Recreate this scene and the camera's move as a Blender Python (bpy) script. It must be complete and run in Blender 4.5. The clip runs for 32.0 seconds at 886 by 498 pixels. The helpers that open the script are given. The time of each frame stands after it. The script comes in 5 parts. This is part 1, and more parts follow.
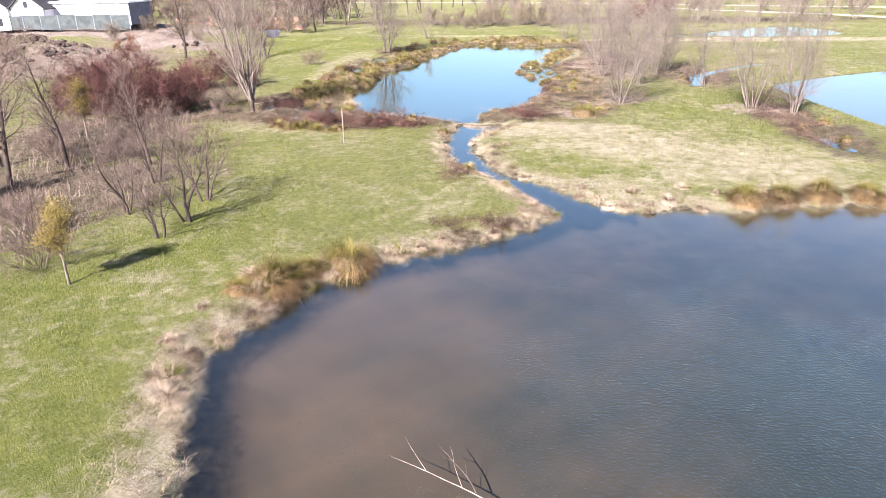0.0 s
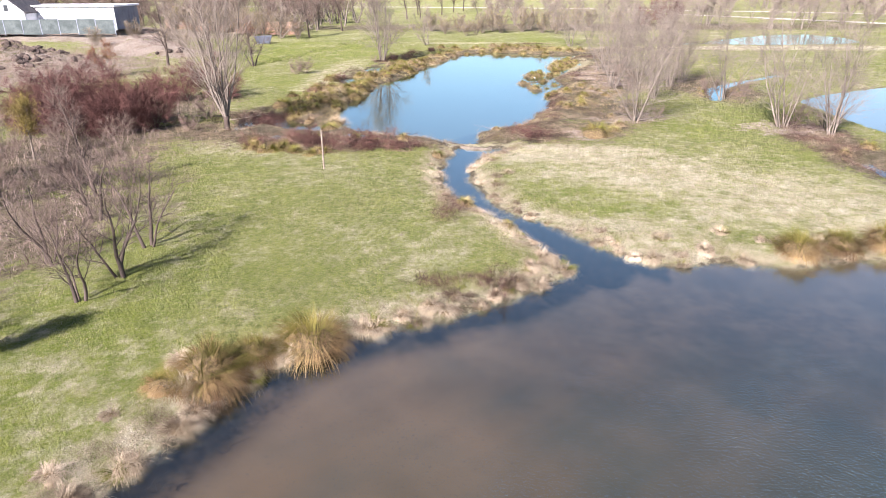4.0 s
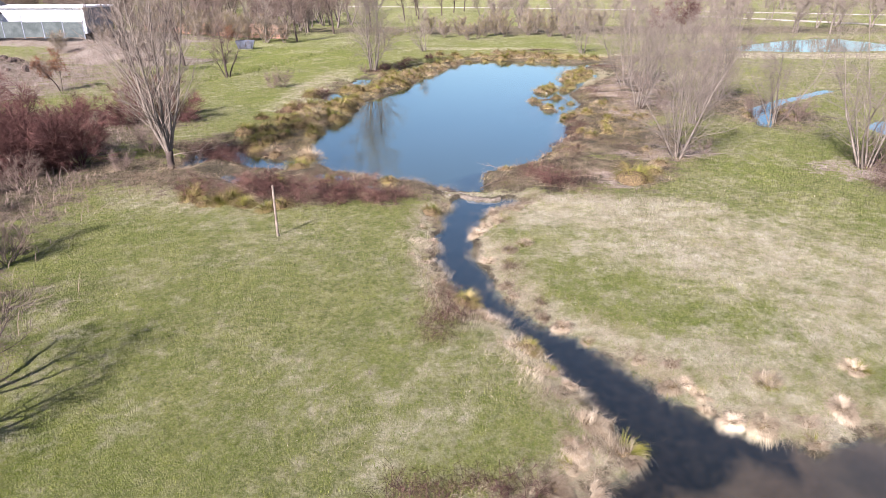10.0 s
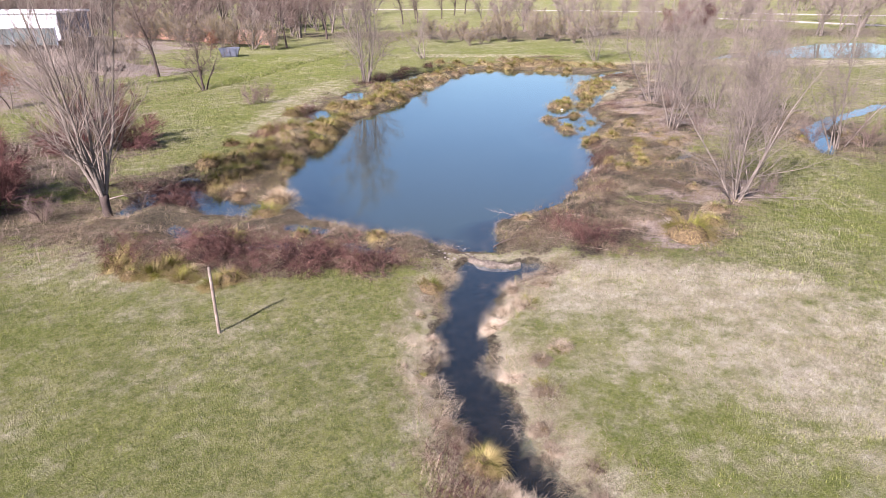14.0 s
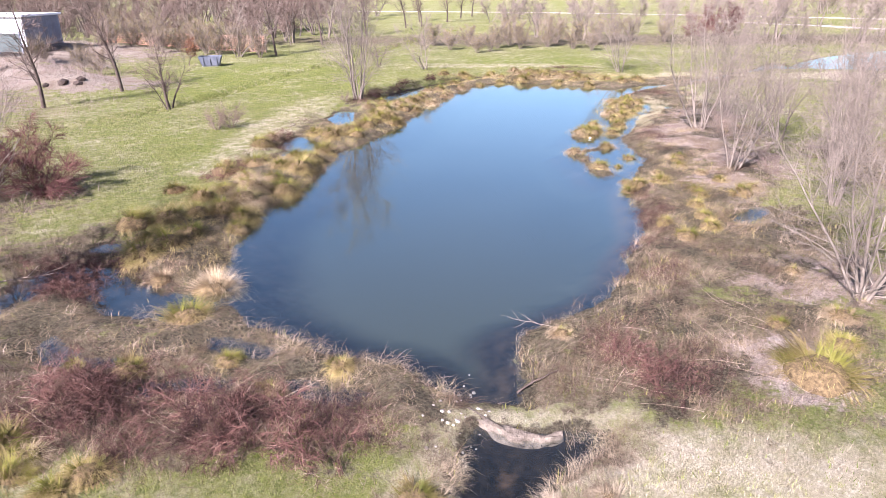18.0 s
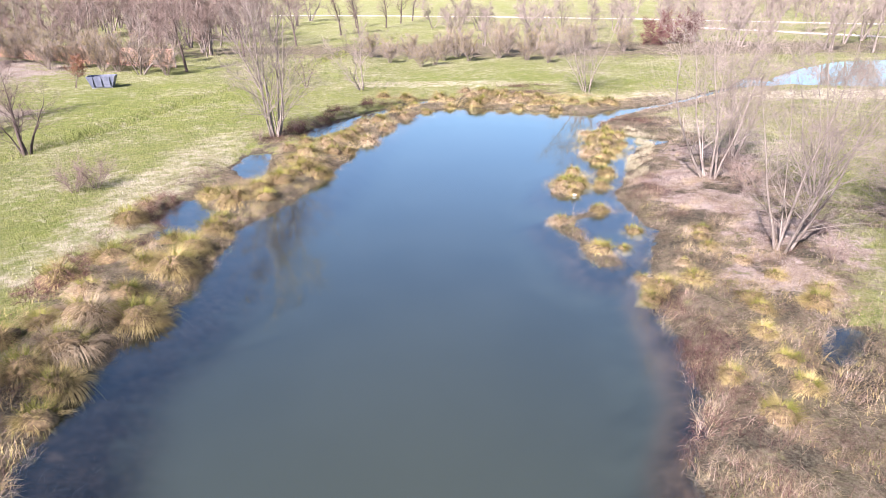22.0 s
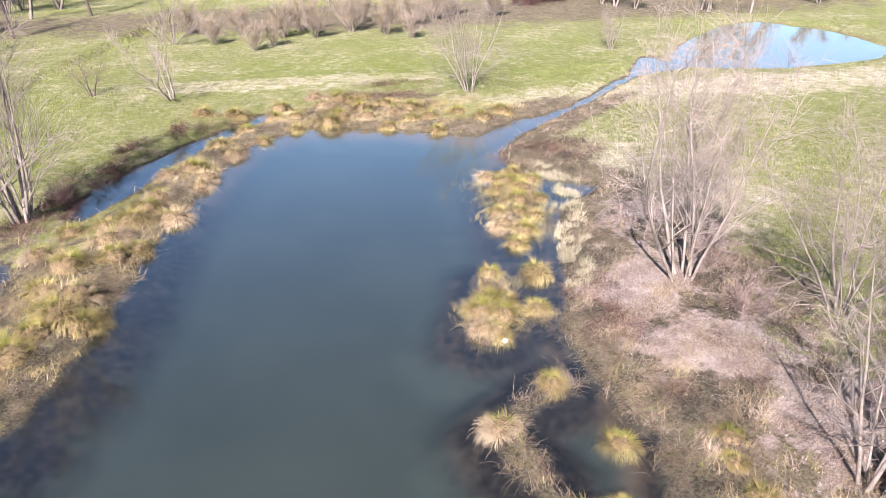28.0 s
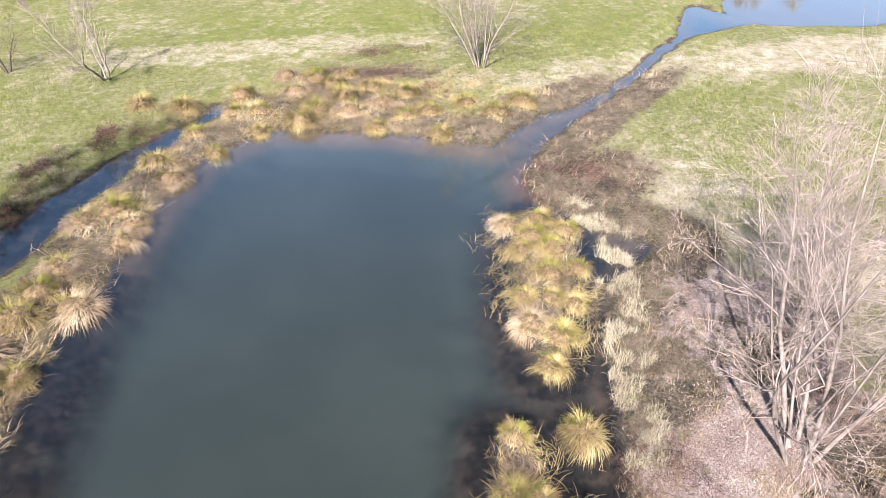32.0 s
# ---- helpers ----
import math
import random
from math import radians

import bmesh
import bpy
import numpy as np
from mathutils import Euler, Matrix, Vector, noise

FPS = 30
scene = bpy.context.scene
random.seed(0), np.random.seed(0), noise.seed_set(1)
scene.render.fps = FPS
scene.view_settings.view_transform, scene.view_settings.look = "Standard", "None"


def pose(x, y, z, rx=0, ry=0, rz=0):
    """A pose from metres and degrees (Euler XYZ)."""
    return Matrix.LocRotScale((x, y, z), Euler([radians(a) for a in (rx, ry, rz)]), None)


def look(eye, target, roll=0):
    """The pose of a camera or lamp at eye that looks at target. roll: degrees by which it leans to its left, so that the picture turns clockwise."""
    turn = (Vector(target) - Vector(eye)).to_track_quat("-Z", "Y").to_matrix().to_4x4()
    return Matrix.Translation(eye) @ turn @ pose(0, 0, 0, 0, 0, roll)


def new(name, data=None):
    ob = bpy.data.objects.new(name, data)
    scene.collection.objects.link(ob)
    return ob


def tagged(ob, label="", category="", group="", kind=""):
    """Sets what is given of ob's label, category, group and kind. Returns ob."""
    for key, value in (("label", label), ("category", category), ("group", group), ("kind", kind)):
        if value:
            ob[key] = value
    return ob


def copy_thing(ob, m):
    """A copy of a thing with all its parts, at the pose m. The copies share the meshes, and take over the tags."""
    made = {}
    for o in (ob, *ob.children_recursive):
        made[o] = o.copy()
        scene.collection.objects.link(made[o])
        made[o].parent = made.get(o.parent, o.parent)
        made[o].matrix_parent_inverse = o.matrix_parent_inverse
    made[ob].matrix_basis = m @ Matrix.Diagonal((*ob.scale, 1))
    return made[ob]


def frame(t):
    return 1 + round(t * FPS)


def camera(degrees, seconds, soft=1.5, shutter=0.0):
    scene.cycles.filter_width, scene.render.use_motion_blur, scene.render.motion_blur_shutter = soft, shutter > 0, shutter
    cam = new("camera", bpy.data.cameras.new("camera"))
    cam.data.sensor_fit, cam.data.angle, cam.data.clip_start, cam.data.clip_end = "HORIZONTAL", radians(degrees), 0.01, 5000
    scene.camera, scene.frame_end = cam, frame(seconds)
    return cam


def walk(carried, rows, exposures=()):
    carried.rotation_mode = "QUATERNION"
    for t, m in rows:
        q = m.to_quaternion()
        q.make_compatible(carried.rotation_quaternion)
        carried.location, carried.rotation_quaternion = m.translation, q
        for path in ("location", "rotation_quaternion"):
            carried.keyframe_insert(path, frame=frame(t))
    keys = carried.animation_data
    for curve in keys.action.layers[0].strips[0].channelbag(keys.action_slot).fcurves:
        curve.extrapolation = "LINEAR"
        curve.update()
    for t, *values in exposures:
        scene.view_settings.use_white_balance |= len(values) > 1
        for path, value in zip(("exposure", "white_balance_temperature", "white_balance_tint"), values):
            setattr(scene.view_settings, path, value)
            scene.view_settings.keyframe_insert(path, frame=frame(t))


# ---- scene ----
cam = camera(67.7, 32.0, soft=0.8)

PATH = [
    (0, pose(2.583, -23.659, 8.318, 67.30, 0.71, 4.21)),
    (1, pose(2.592, -22.552, 8.293, 67.32, 0.65, 4.23)),
    (2, pose(2.592, -21.422, 8.275, 67.43, 0.59, 4.31)),
    (3, pose(2.581, -20.257, 8.261, 67.58, 0.54, 4.35)),
    (4, pose(2.559, -19.039, 8.252, 67.63, 0.50, 4.35)),
    (5, pose(2.527, -17.759, 8.254, 67.70, 0.46, 4.42)),
    (6, pose(2.476, -16.422, 8.274, 67.76, 0.42, 4.49)),
    (7, pose(2.406, -15.049, 8.310, 67.69, 0.40, 4.50)),
    (8, pose(2.324, -13.663, 8.351, 67.55, 0.40, 4.44)),
    (9, pose(2.242, -12.261, 8.379, 67.49, 0.40, 4.43)),
    (10, pose(2.150, -10.815, 8.381, 67.49, 0.41, 4.42)),
    (11, pose(2.031, -9.293, 8.361, 67.54, 0.45, 4.38)),
    (12, pose(1.884, -7.685, 8.332, 67.58, 0.52, 4.35)),
    (13, pose(1.728, -6.006, 8.314, 67.68, 0.59, 4.38)),
    (14, pose(1.586, -4.252, 8.312, 67.61, 0.64, 4.40)),
    (15, pose(1.468, -2.390, 8.316, 67.44, 0.65, 4.48)),
    (16, pose(1.367, -0.390, 8.313, 67.46, 0.65, 4.70)),
    (17, pose(1.258, 1.735, 8.304, 67.62, 0.62, 4.89)),
    (18, pose(1.118, 3.954, 8.306, 67.67, 0.57, 4.93)),
    (19, pose(0.952, 6.276, 8.325, 67.61, 0.50, 4.95)),
    (20, pose(0.783, 8.719, 8.364, 67.63, 0.44, 5.11)),
    (20.5, pose(0.703, 9.977, 8.396, 67.68, 0.43, 4.94)),
    (21, pose(0.628, 11.245, 8.444, 67.70, 0.43, 4.07)),
    (21.5, pose(0.561, 12.508, 8.512, 67.69, 0.45, 2.32)),
    (22, pose(0.506, 13.753, 8.605, 67.68, 0.47, 0.01)),
    (22.5, pose(0.465, 14.967, 8.723, 67.68, 0.49, -2.42)),
    (23, pose(0.441, 16.140, 8.867, 67.62, 0.50, -4.80)),
    (23.5, pose(0.434, 17.265, 9.030, 67.45, 0.50, -7.16)),
    (24, pose(0.442, 18.339, 9.206, 67.16, 0.48, -9.47)),
    (24.5, pose(0.464, 19.367, 9.390, 66.85, 0.45, -11.44)),
    (25, pose(0.500, 20.357, 9.573, 66.60, 0.41, -12.61)),
    (25.5, pose(0.553, 21.326, 9.751, 66.38, 0.36, -13.00)),
    (26, pose(0.626, 22.293, 9.922, 66.03, 0.30, -13.00)),
    (27, pose(0.843, 24.280, 10.245, 64.65, 0.18, -12.72)),
    (28, pose(1.167, 26.406, 10.559, 62.53, 0.07, -12.51)),
    (29, pose(1.589, 28.659, 10.880, 60.38, -0.03, -12.36)),
    (30, pose(2.064, 30.930, 11.211, 58.43, -0.09, -12.25)),
    (31, pose(2.550, 33.107, 11.548, 56.49, -0.10, -12.24)),
    (32, pose(3.033, 35.147, 11.884, 54.63, -0.07, -12.20)),
]
walk(cam, PATH, exposures=[(0, 2.12, 6180, 26), (7, 1.88, 6100, 21), (13, 1.66, 6080, 30), (17, 2.02, 5950, 31), (21, 2.28, 5980, 30), (25, 2.23, 6050, 28), (32, 2.21, 6050, 26)])

# ---- world, sun ----
SUN_DIR = Vector((-0.36, -0.70, 0.62)).normalized()      # towards the sun
world = bpy.data.worlds.new("sky")
scene.world = world
world.use_nodes = True
wn = world.node_tree
sky = wn.nodes.new("ShaderNodeTexSky")
sky.sky_type = "NISHITA"
sky.sun_disc = False
sky.sun_elevation = math.asin(SUN_DIR.z)
sky.sun_rotation = math.atan2(SUN_DIR.x, SUN_DIR.y)
sky.air_density, sky.dust_density, sky.ozone_density = 0.85, 0.5, 0.9
wn.links.new(sky.outputs[0], wn.nodes["Background"].inputs[0])
wn.nodes["Background"].inputs[1].default_value = 0.05
sun_data = bpy.data.lights.new("sun", "SUN")
sun_data.energy, sun_data.angle, sun_data.color = 5.0, radians(0.6), (1.0, 0.95, 0.87)
sun = new("sun", sun_data)
sun.matrix_world = look(SUN_DIR * 100, (0, 0, 0))



# ---- materials ----
def node_mat(name):
    m = bpy.data.materials.new(name)
    m.use_nodes = True
    return m, m.node_tree, m.node_tree.nodes["Principled BSDF"]


def noise_fac(t, scale, detail=4.0, rough=0.6, lo=0.35, hi=0.65, vec=None):
    n = t.nodes.new("ShaderNodeTexNoise")
    n.inputs["Scale"].default_value, n.inputs["Detail"].default_value = scale, detail
    n.inputs["Roughness"].default_value = rough
    if vec is None:
        geo = t.nodes.new("ShaderNodeNewGeometry")
        vec = geo.outputs["Position"]
    t.links.new(vec, n.inputs["Vector"])
    r = t.nodes.new("ShaderNodeMapRange")
    r.inputs[1].default_value, r.inputs[2].default_value = lo, hi
    t.links.new(n.outputs[0], r.inputs[0])
    return r.outputs[0]


def mix_col(t, fac, a, b, blend="MIX"):
    m = t.nodes.new("ShaderNodeMix")
    m.data_type, m.blend_type = "RGBA", blend
    for i, v in ((0, fac), (6, a), (7, b)):
        if hasattr(v, "is_linked"):
            t.links.new(v, m.inputs[i])
        else:
            m.inputs[i].default_value = v if i == 0 else (*v, 1)
    return m.outputs[2]


def attr(t, name):
    a = t.nodes.new("ShaderNodeAttribute")
    a.attribute_name = name
    return a.outputs["Fac"]


def times(t, a, b):
    m = t.nodes.new("ShaderNodeMath")
    m.operation = "MULTIPLY"
    for i, v in ((0, a), (1, b)):
        if hasattr(v, "is_linked"):
            t.links.new(v, m.inputs[i])
        else:
            m.inputs[i].default_value = v
    return m.outputs[0]


def bump_on(t, bsdf, height, strength, distance):
    b = t.nodes.new("ShaderNodeBump")
    b.inputs["Strength"].default_value, b.inputs["Distance"].default_value = strength, distance
    t.links.new(height, b.inputs["Height"])
    t.links.new(b.outputs[0], bsdf.inputs["Normal"])


def plain_mat(name, a, b, scale=8.0, rough=0.85, bump=0.0, fine=60.0, metal=0.0):
    """Two colours mixed by a coarse and a fine noise, with relief."""
    m, t, p = node_mat(name)
    c = mix_col(t, noise_fac(t, scale), a, b)
    dark = tuple(x * 0.6 for x in a)
    c = mix_col(t, times(t, noise_fac(t, fine, lo=0.5, hi=0.75), 0.5), c, dark)
    t.links.new(c, p.inputs["Base Color"])
    p.inputs["Roughness"].default_value, p.inputs["Metallic"].default_value = rough, metal
    p.inputs["Specular IOR Level"].default_value = 0.25
    if bump:
        bump_on(t, p, noise_fac(t, fine, lo=0.2, hi=0.8), 0.6, bump)
    return m


def blade_mat(name, stops, rough=0.7, through_light=0.22):
    """Grass or twig colours that differ from blade to blade."""
    m, t, p = node_mat(name)
    geo = t.nodes.new("ShaderNodeNewGeometry")
    ramp = t.nodes.new("ShaderNodeValToRGB")
    ramp.color_ramp.elements[0].position, ramp.color_ramp.elements[0].color = 0.0, (*stops[0], 1)
    ramp.color_ramp.elements[1].position, ramp.color_ramp.elements[1].color = 1.0, (*stops[-1], 1)
    for i, c in enumerate(stops[1:-1]):
        e = ramp.color_ramp.elements.new((i + 1) / (len(stops) - 1))
        e.color = (*c, 1)
    own, lock = times(t, geo.outputs["Random Per Island"], 0.42), times(t, attr(t, "tone"), 0.58)
    both = t.nodes.new("ShaderNodeMath")
    t.links.new(own, both.inputs[0])
    t.links.new(lock, both.inputs[1])
    t.links.new(both.outputs[0], ramp.inputs[0])
    info = t.nodes.new("ShaderNodeObjectInfo")
    hsv = t.nodes.new("ShaderNodeHueSaturation")
    r = t.nodes.new("ShaderNodeMapRange")
    r.inputs[3].default_value, r.inputs[4].default_value = 0.78, 1.2
    t.links.new(info.outputs["Random"], r.inputs[0])
    t.links.new(r.outputs[0], hsv.inputs["Value"])
    c = mix_col(t, noise_fac(t, 0.9), ramp.outputs[0], tuple(x * 0.8 for x in stops[0]))
    c = mix_col(t, times(t, noise_fac(t, 3.4, 4, 0.65, 0.45, 0.68), 0.55), c, stops[len(stops) // 2])
    t.links.new(c, hsv.inputs["Color"])
    t.links.new(hsv.outputs[0], p.inputs["Base Color"])
    p.inputs["Roughness"].default_value = rough
    p.inputs["Specular IOR Level"].default_value = 0.2
    if through_light:
        tr = t.nodes.new("ShaderNodeBsdfTranslucent")
        t.links.new(hsv.outputs[0], tr.inputs[0])
        mx = t.nodes.new("ShaderNodeMixShader")
        mx.inputs[0].default_value = through_light
        t.links.new(p.outputs[0], mx.inputs[1])
        t.links.new(tr.outputs[0], mx.inputs[2])
        t.links.new(mx.outputs[0], t.nodes["Material Output"].inputs[0])
    return m


def ground_material():
    m, t, p = node_mat("ground")
    green = mix_col(t, noise_fac(t, 0.55), (0.152, 0.182, 0.038), (0.245, 0.252, 0.080))
    green = mix_col(t, times(t, noise_fac(t, 2.6, 6, 0.75, 0.44, 0.66), 0.52), green, (0.420, 0.375, 0.215))
    green = mix_col(t, times(t, noise_fac(t, 5.0, 4, 0.7, 0.46, 0.60), 0.70), green, (0.085, 0.112, 0.018))
    lush = mix_col(t, noise_fac(t, 1.7), (0.122, 0.164, 0.016), (0.198, 0.228, 0.038))
    straw = mix_col(t, noise_fac(t, 1.3), (0.500, 0.425, 0.300), (0.760, 0.670, 0.530))
    straw = mix_col(t, times(t, noise_fac(t, 7.0), 0.42), straw, (0.250, 0.225, 0.105))
    litter = mix_col(t, noise_fac(t, 2.2), (0.048, 0.033, 0.025), (0.235, 0.168, 0.130))
    litter = mix_col(t, times(t, noise_fac(t, 9.0), 0.6), litter, (0.105, 0.098, 0.042))
    mud = mix_col(t, noise_fac(t, 3.0), (0.030, 0.022, 0.018), (0.075, 0.058, 0.045))
    earth = mix_col(t, noise_fac(t, 0.6), (0.23, 0.17, 0.14), (0.36, 0.30, 0.26))
    silt = mix_col(t, noise_fac(t, 0.5), (0.096, 0.062, 0.036), (0.112, 0.074, 0.046))
    silt = mix_col(t, times(t, noise_fac(t, 14.0, lo=0.58, hi=0.72), 0.6), silt, (0.05, 0.04, 0.035))
    # darker bed colour stands in for light lost in deeper water
    depth_dim = mix_col(t, noise_fac(t, 0.25), (0.020, 0.026, 0.022), (0.026, 0.033, 0.028))
    depth_dim = mix_col(t, attr(t, "pale"), depth_dim, (0.036, 0.043, 0.034))
    c = mix_col(t, attr(t, "lush"), green, lush)
    # ragged edges: zone masks broken up by a medium noise
    rag = noise_fac(t, 1.9, 6, 0.7, 0.25, 0.75)
    fallen = mix_col(t, noise_fac(t, 1.6), (0.36, 0.265, 0.230), (0.60, 0.50, 0.445))
    fallen = mix_col(t, times(t, noise_fac(t, 16.0, 4, 0.7, 0.45, 0.65), 0.6), fallen, (0.15, 0.095, 0.08))
    for name, col in (("dry", straw), ("litter", litter), ("fallen", fallen), ("earth", earth), ("mud", mud)):
        a = t.nodes.new("ShaderNodeMath")
        a.operation = "ADD"
        t.links.new(attr(t, name), a.inputs[0])
        t.links.new(rag, a.inputs[1])
        r = t.nodes.new("ShaderNodeMapRange")
        r.interpolation_type = "SMOOTHSTEP"
        r.inputs[1].default_value, r.inputs[2].default_value = (0.62, 1.48) if name == "dry" else (0.80, 1.20)
        t.links.new(a.outputs[0], r.inputs[0])
        c = mix_col(t, r.outputs[0], c, col)
    bed = mix_col(t, attr(t, "depth_dim"), silt, depth_dim)
    murk = t.nodes.new("ShaderNodeMath")
    murk.operation, murk.use_clamp = "MULTIPLY", True
    t.links.new(attr(t, "murk"), murk.inputs[0])
    t.links.new(noise_fac(t, 1.1, 4, 0.6, 0.1, 0.55), murk.inputs[1])
    rot = mix_col(t, noise_fac(t, 4.0, 5, 0.7, 0.42, 0.62), (0.006, 0.005, 0.004), (0.018, 0.014, 0.011))
    bed = mix_col(t, murk.outputs[0], bed, rot)
    grain = noise_fac(t, 34.0, 5, 0.7, 0.3, 0.7)
    speck = noise_fac(t, 13.0, 4, 0.75, 0.42, 0.62)
    c = mix_col(t, times(t, speck, 0.22), c, (0.50, 0.46, 0.30))
    c = mix_col(t, times(t, grain, 0.55), c, (0.05, 0.05, 0.02))
    c = mix_col(t, attr(t, "bed"), c, bed)
    t.links.new(c, p.inputs["Base Color"])
    p.inputs["Roughness"].default_value = 0.95
    p.inputs["Specular IOR Level"].default_value = 0.1
    inv = t.nodes.new("ShaderNodeMath")
    inv.operation, inv.inputs[0].default_value = "SUBTRACT", 1.0
    t.links.new(attr(t, "bed"), inv.inputs[1])
    bump_on(t, p, times(t, grain, inv.outputs[0]), 1.0, 0.07)
    return m


def water_material():
    """Clear surface over the bed: a mirror at grazing angles, see-through from above."""
    m, t, p = node_mat("water")
    t.nodes.remove(p)
    clear = t.nodes.new("ShaderNodeBsdfTransparent")
    clear.inputs[0].default_value = (0.86, 0.89, 0.88, 1)
    gloss = t.nodes.new("ShaderNodeBsdfGlossy")
    gloss.inputs["Roughness"].default_value = 0.04
    gloss.inputs["Color"].default_value = (0.84, 1.0, 0.92, 1)
    facing = t.nodes.new("ShaderNodeLayerWeight")
    facing.inputs[0].default_value = 0.5
    power = t.nodes.new("ShaderNodeMath")
    power.operation, power.inputs[1].default_value = "POWER", 2.65
    t.links.new(facing.outputs["Facing"], power.inputs[0])
    fres = t.nodes.new("ShaderNodeMapRange")
    fres.inputs[3].default_value, fres.inputs[4].default_value = 0.02, 1.0
    t.links.new(power.outputs[0], fres.inputs[0])
    mx = t.nodes.new("ShaderNodeMixShader")
    b = t.nodes.new("ShaderNodeBump")
    b.inputs["Strength"].default_value, b.inputs["Distance"].default_value = 1.0, 0.018
    t.links.new(times(t, noise_fac(t, 15.0, 2, 0.5, 0.2, 0.8), attr(t, "ripple")), b.inputs["Height"])
    t.links.new(b.outputs[0], gloss.inputs["Normal"])
    t.links.new(b.outputs[0], facing.inputs["Normal"])
    t.links.new(fres.outputs[0], mx.inputs[0])
    t.links.new(clear.outputs[0], mx.inputs[1])
    t.links.new(gloss.outputs[0], mx.inputs[2])
    t.links.new(mx.outputs[0], t.nodes["Material Output"].inputs[0])
    return m


M_GROUND = ground_material()
M_WATER = water_material()
M_BARK = plain_mat("bark_grey", (0.115, 0.094, 0.075), (0.225, 0.19, 0.155), 3.0, 0.9, 0.01, 40.0)
M_BARK_DARK = plain_mat("bark_dark", (0.05, 0.037, 0.03), (0.10, 0.075, 0.062), 3.0, 0.9, 0.01, 40.0)
M_TWIG = blade_mat("twigs_grey", [(0.13, 0.103, 0.082), (0.235, 0.192, 0.155), (0.35, 0.295, 0.243)], 0.8, 0.0)
M_TWIG_RED = blade_mat("twigs_red", [(0.065, 0.026, 0.022), (0.13, 0.06, 0.05), (0.20, 0.11, 0.09)], 0.8, 0.0)
M_TWIG_BROWN = blade_mat("twigs_brown", [(0.11, 0.077, 0.06), (0.19, 0.138, 0.11), (0.275, 0.208, 0.17)], 0.8, 0.0)
M_TWIG_YELLOW = blade_mat("buds_yellow", [(0.22, 0.165, 0.05), (0.31, 0.245, 0.075), (0.36, 0.295, 0.10)], 0.8, 0.3)
M_STRAW = blade_mat("straw", [(0.26, 0.19, 0.115), (0.48, 0.385, 0.265), (0.66, 0.56, 0.43), (0.74, 0.65, 0.52)])
M_STRAW_PALE = blade_mat("straw_pale", [(0.17, 0.115, 0.065), (0.35, 0.265, 0.155), (0.46, 0.37, 0.24), (0.56, 0.465, 0.33)])
M_STRAW_GOLD = blade_mat("straw_gold", [(0.12, 0.08, 0.036), (0.26, 0.195, 0.080), (0.36, 0.29, 0.115), (0.45, 0.36, 0.165), (0.53, 0.44, 0.24)])
M_SEDGE = blade_mat("sedge_green", [(0.085, 0.095, 0.014), (0.17, 0.165, 0.03), (0.25, 0.225, 0.05), (0.33, 0.28, 0.085)])
M_RUST = blade_mat("rusty_straw", [(0.08, 0.045, 0.022), (0.19, 0.118, 0.056), (0.29, 0.195, 0.092), (0.32, 0.24, 0.10), (0.42, 0.32, 0.20)])
M_DITCH = blade_mat("ditch_weeds", [(0.07, 0.095, 0.018), (0.14, 0.17, 0.035), (0.22, 0.22, 0.07), (0.30, 0.25, 0.12)])
M_SKIP = plain_mat("skip_paint", (0.08, 0.09, 0.115), (0.13, 0.14, 0.17), 1.5, 0.5, 0.0, 9.0)
M_SEDGE_DARK = blade_mat("sedge_dark", [(0.06, 0.062, 0.012), (0.125, 0.11, 0.022), (0.20, 0.165, 0.04), (0.29, 0.205, 0.075)])
M_GRASS = blade_mat("lawn_grass", [(0.098, 0.13, 0.018), (0.17, 0.197, 0.036), (0.235, 0.247, 0.060), (0.30, 0.292, 0.095), (0.38, 0.35, 0.17)])
M_CANE = blade_mat("bramble_canes", [(0.026, 0.012, 0.010), (0.072, 0.032, 0.026), (0.13, 0.062, 0.048), (0.20, 0.112, 0.086), (0.38, 0.285, 0.225)], 0.8, 0.0)
M_RUSSET = blade_mat("russet_leaves", [(0.15, 0.07, 0.035), (0.24, 0.11, 0.055), (0.30, 0.16, 0.09)], 0.8, 0.3)
M_BANK = blade_mat("bank_straw", [(0.13, 0.09, 0.06), (0.29, 0.225, 0.145), (0.42, 0.345, 0.235), (0.53, 0.45, 0.33), (0.64, 0.56, 0.44)])
M_FALLEN = blade_mat("fallen_leaves", [(0.20, 0.12, 0.10), (0.38, 0.275, 0.235), (0.56, 0.455, 0.40), (0.70, 0.60, 0.54)], 0.8, 0.15)
M_STALK = plain_mat("dry_stalk", (0.26, 0.195, 0.14), (0.38, 0.30, 0.225), 5.0, 0.8, 0.002, 60.0)
M_MARSH = blade_mat("marsh_litter", [(0.10, 0.055, 0.044), (0.22, 0.145, 0.11), (0.30, 0.25, 0.125), (0.46, 0.35, 0.275), (0.66, 0.55, 0.44)])
M_CANE_PALE = blade_mat("dead_stalks", [(0.20, 0.13, 0.105), (0.30, 0.22, 0.185), (0.38, 0.30, 0.25), (0.16, 0.10, 0.08)], 0.8, 0.1)
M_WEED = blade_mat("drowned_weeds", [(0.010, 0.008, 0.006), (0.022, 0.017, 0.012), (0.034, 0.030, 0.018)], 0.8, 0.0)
M_PALE = blade_mat("pale_litter", [(0.28, 0.25, 0.15), (0.38, 0.34, 0.23), (0.48, 0.43, 0.31)])
M_WOOD = plain_mat("weathered_wood", (0.17, 0.135, 0.105), (0.29, 0.24, 0.195), 6.0, 0.85, 0.006, 45.0)
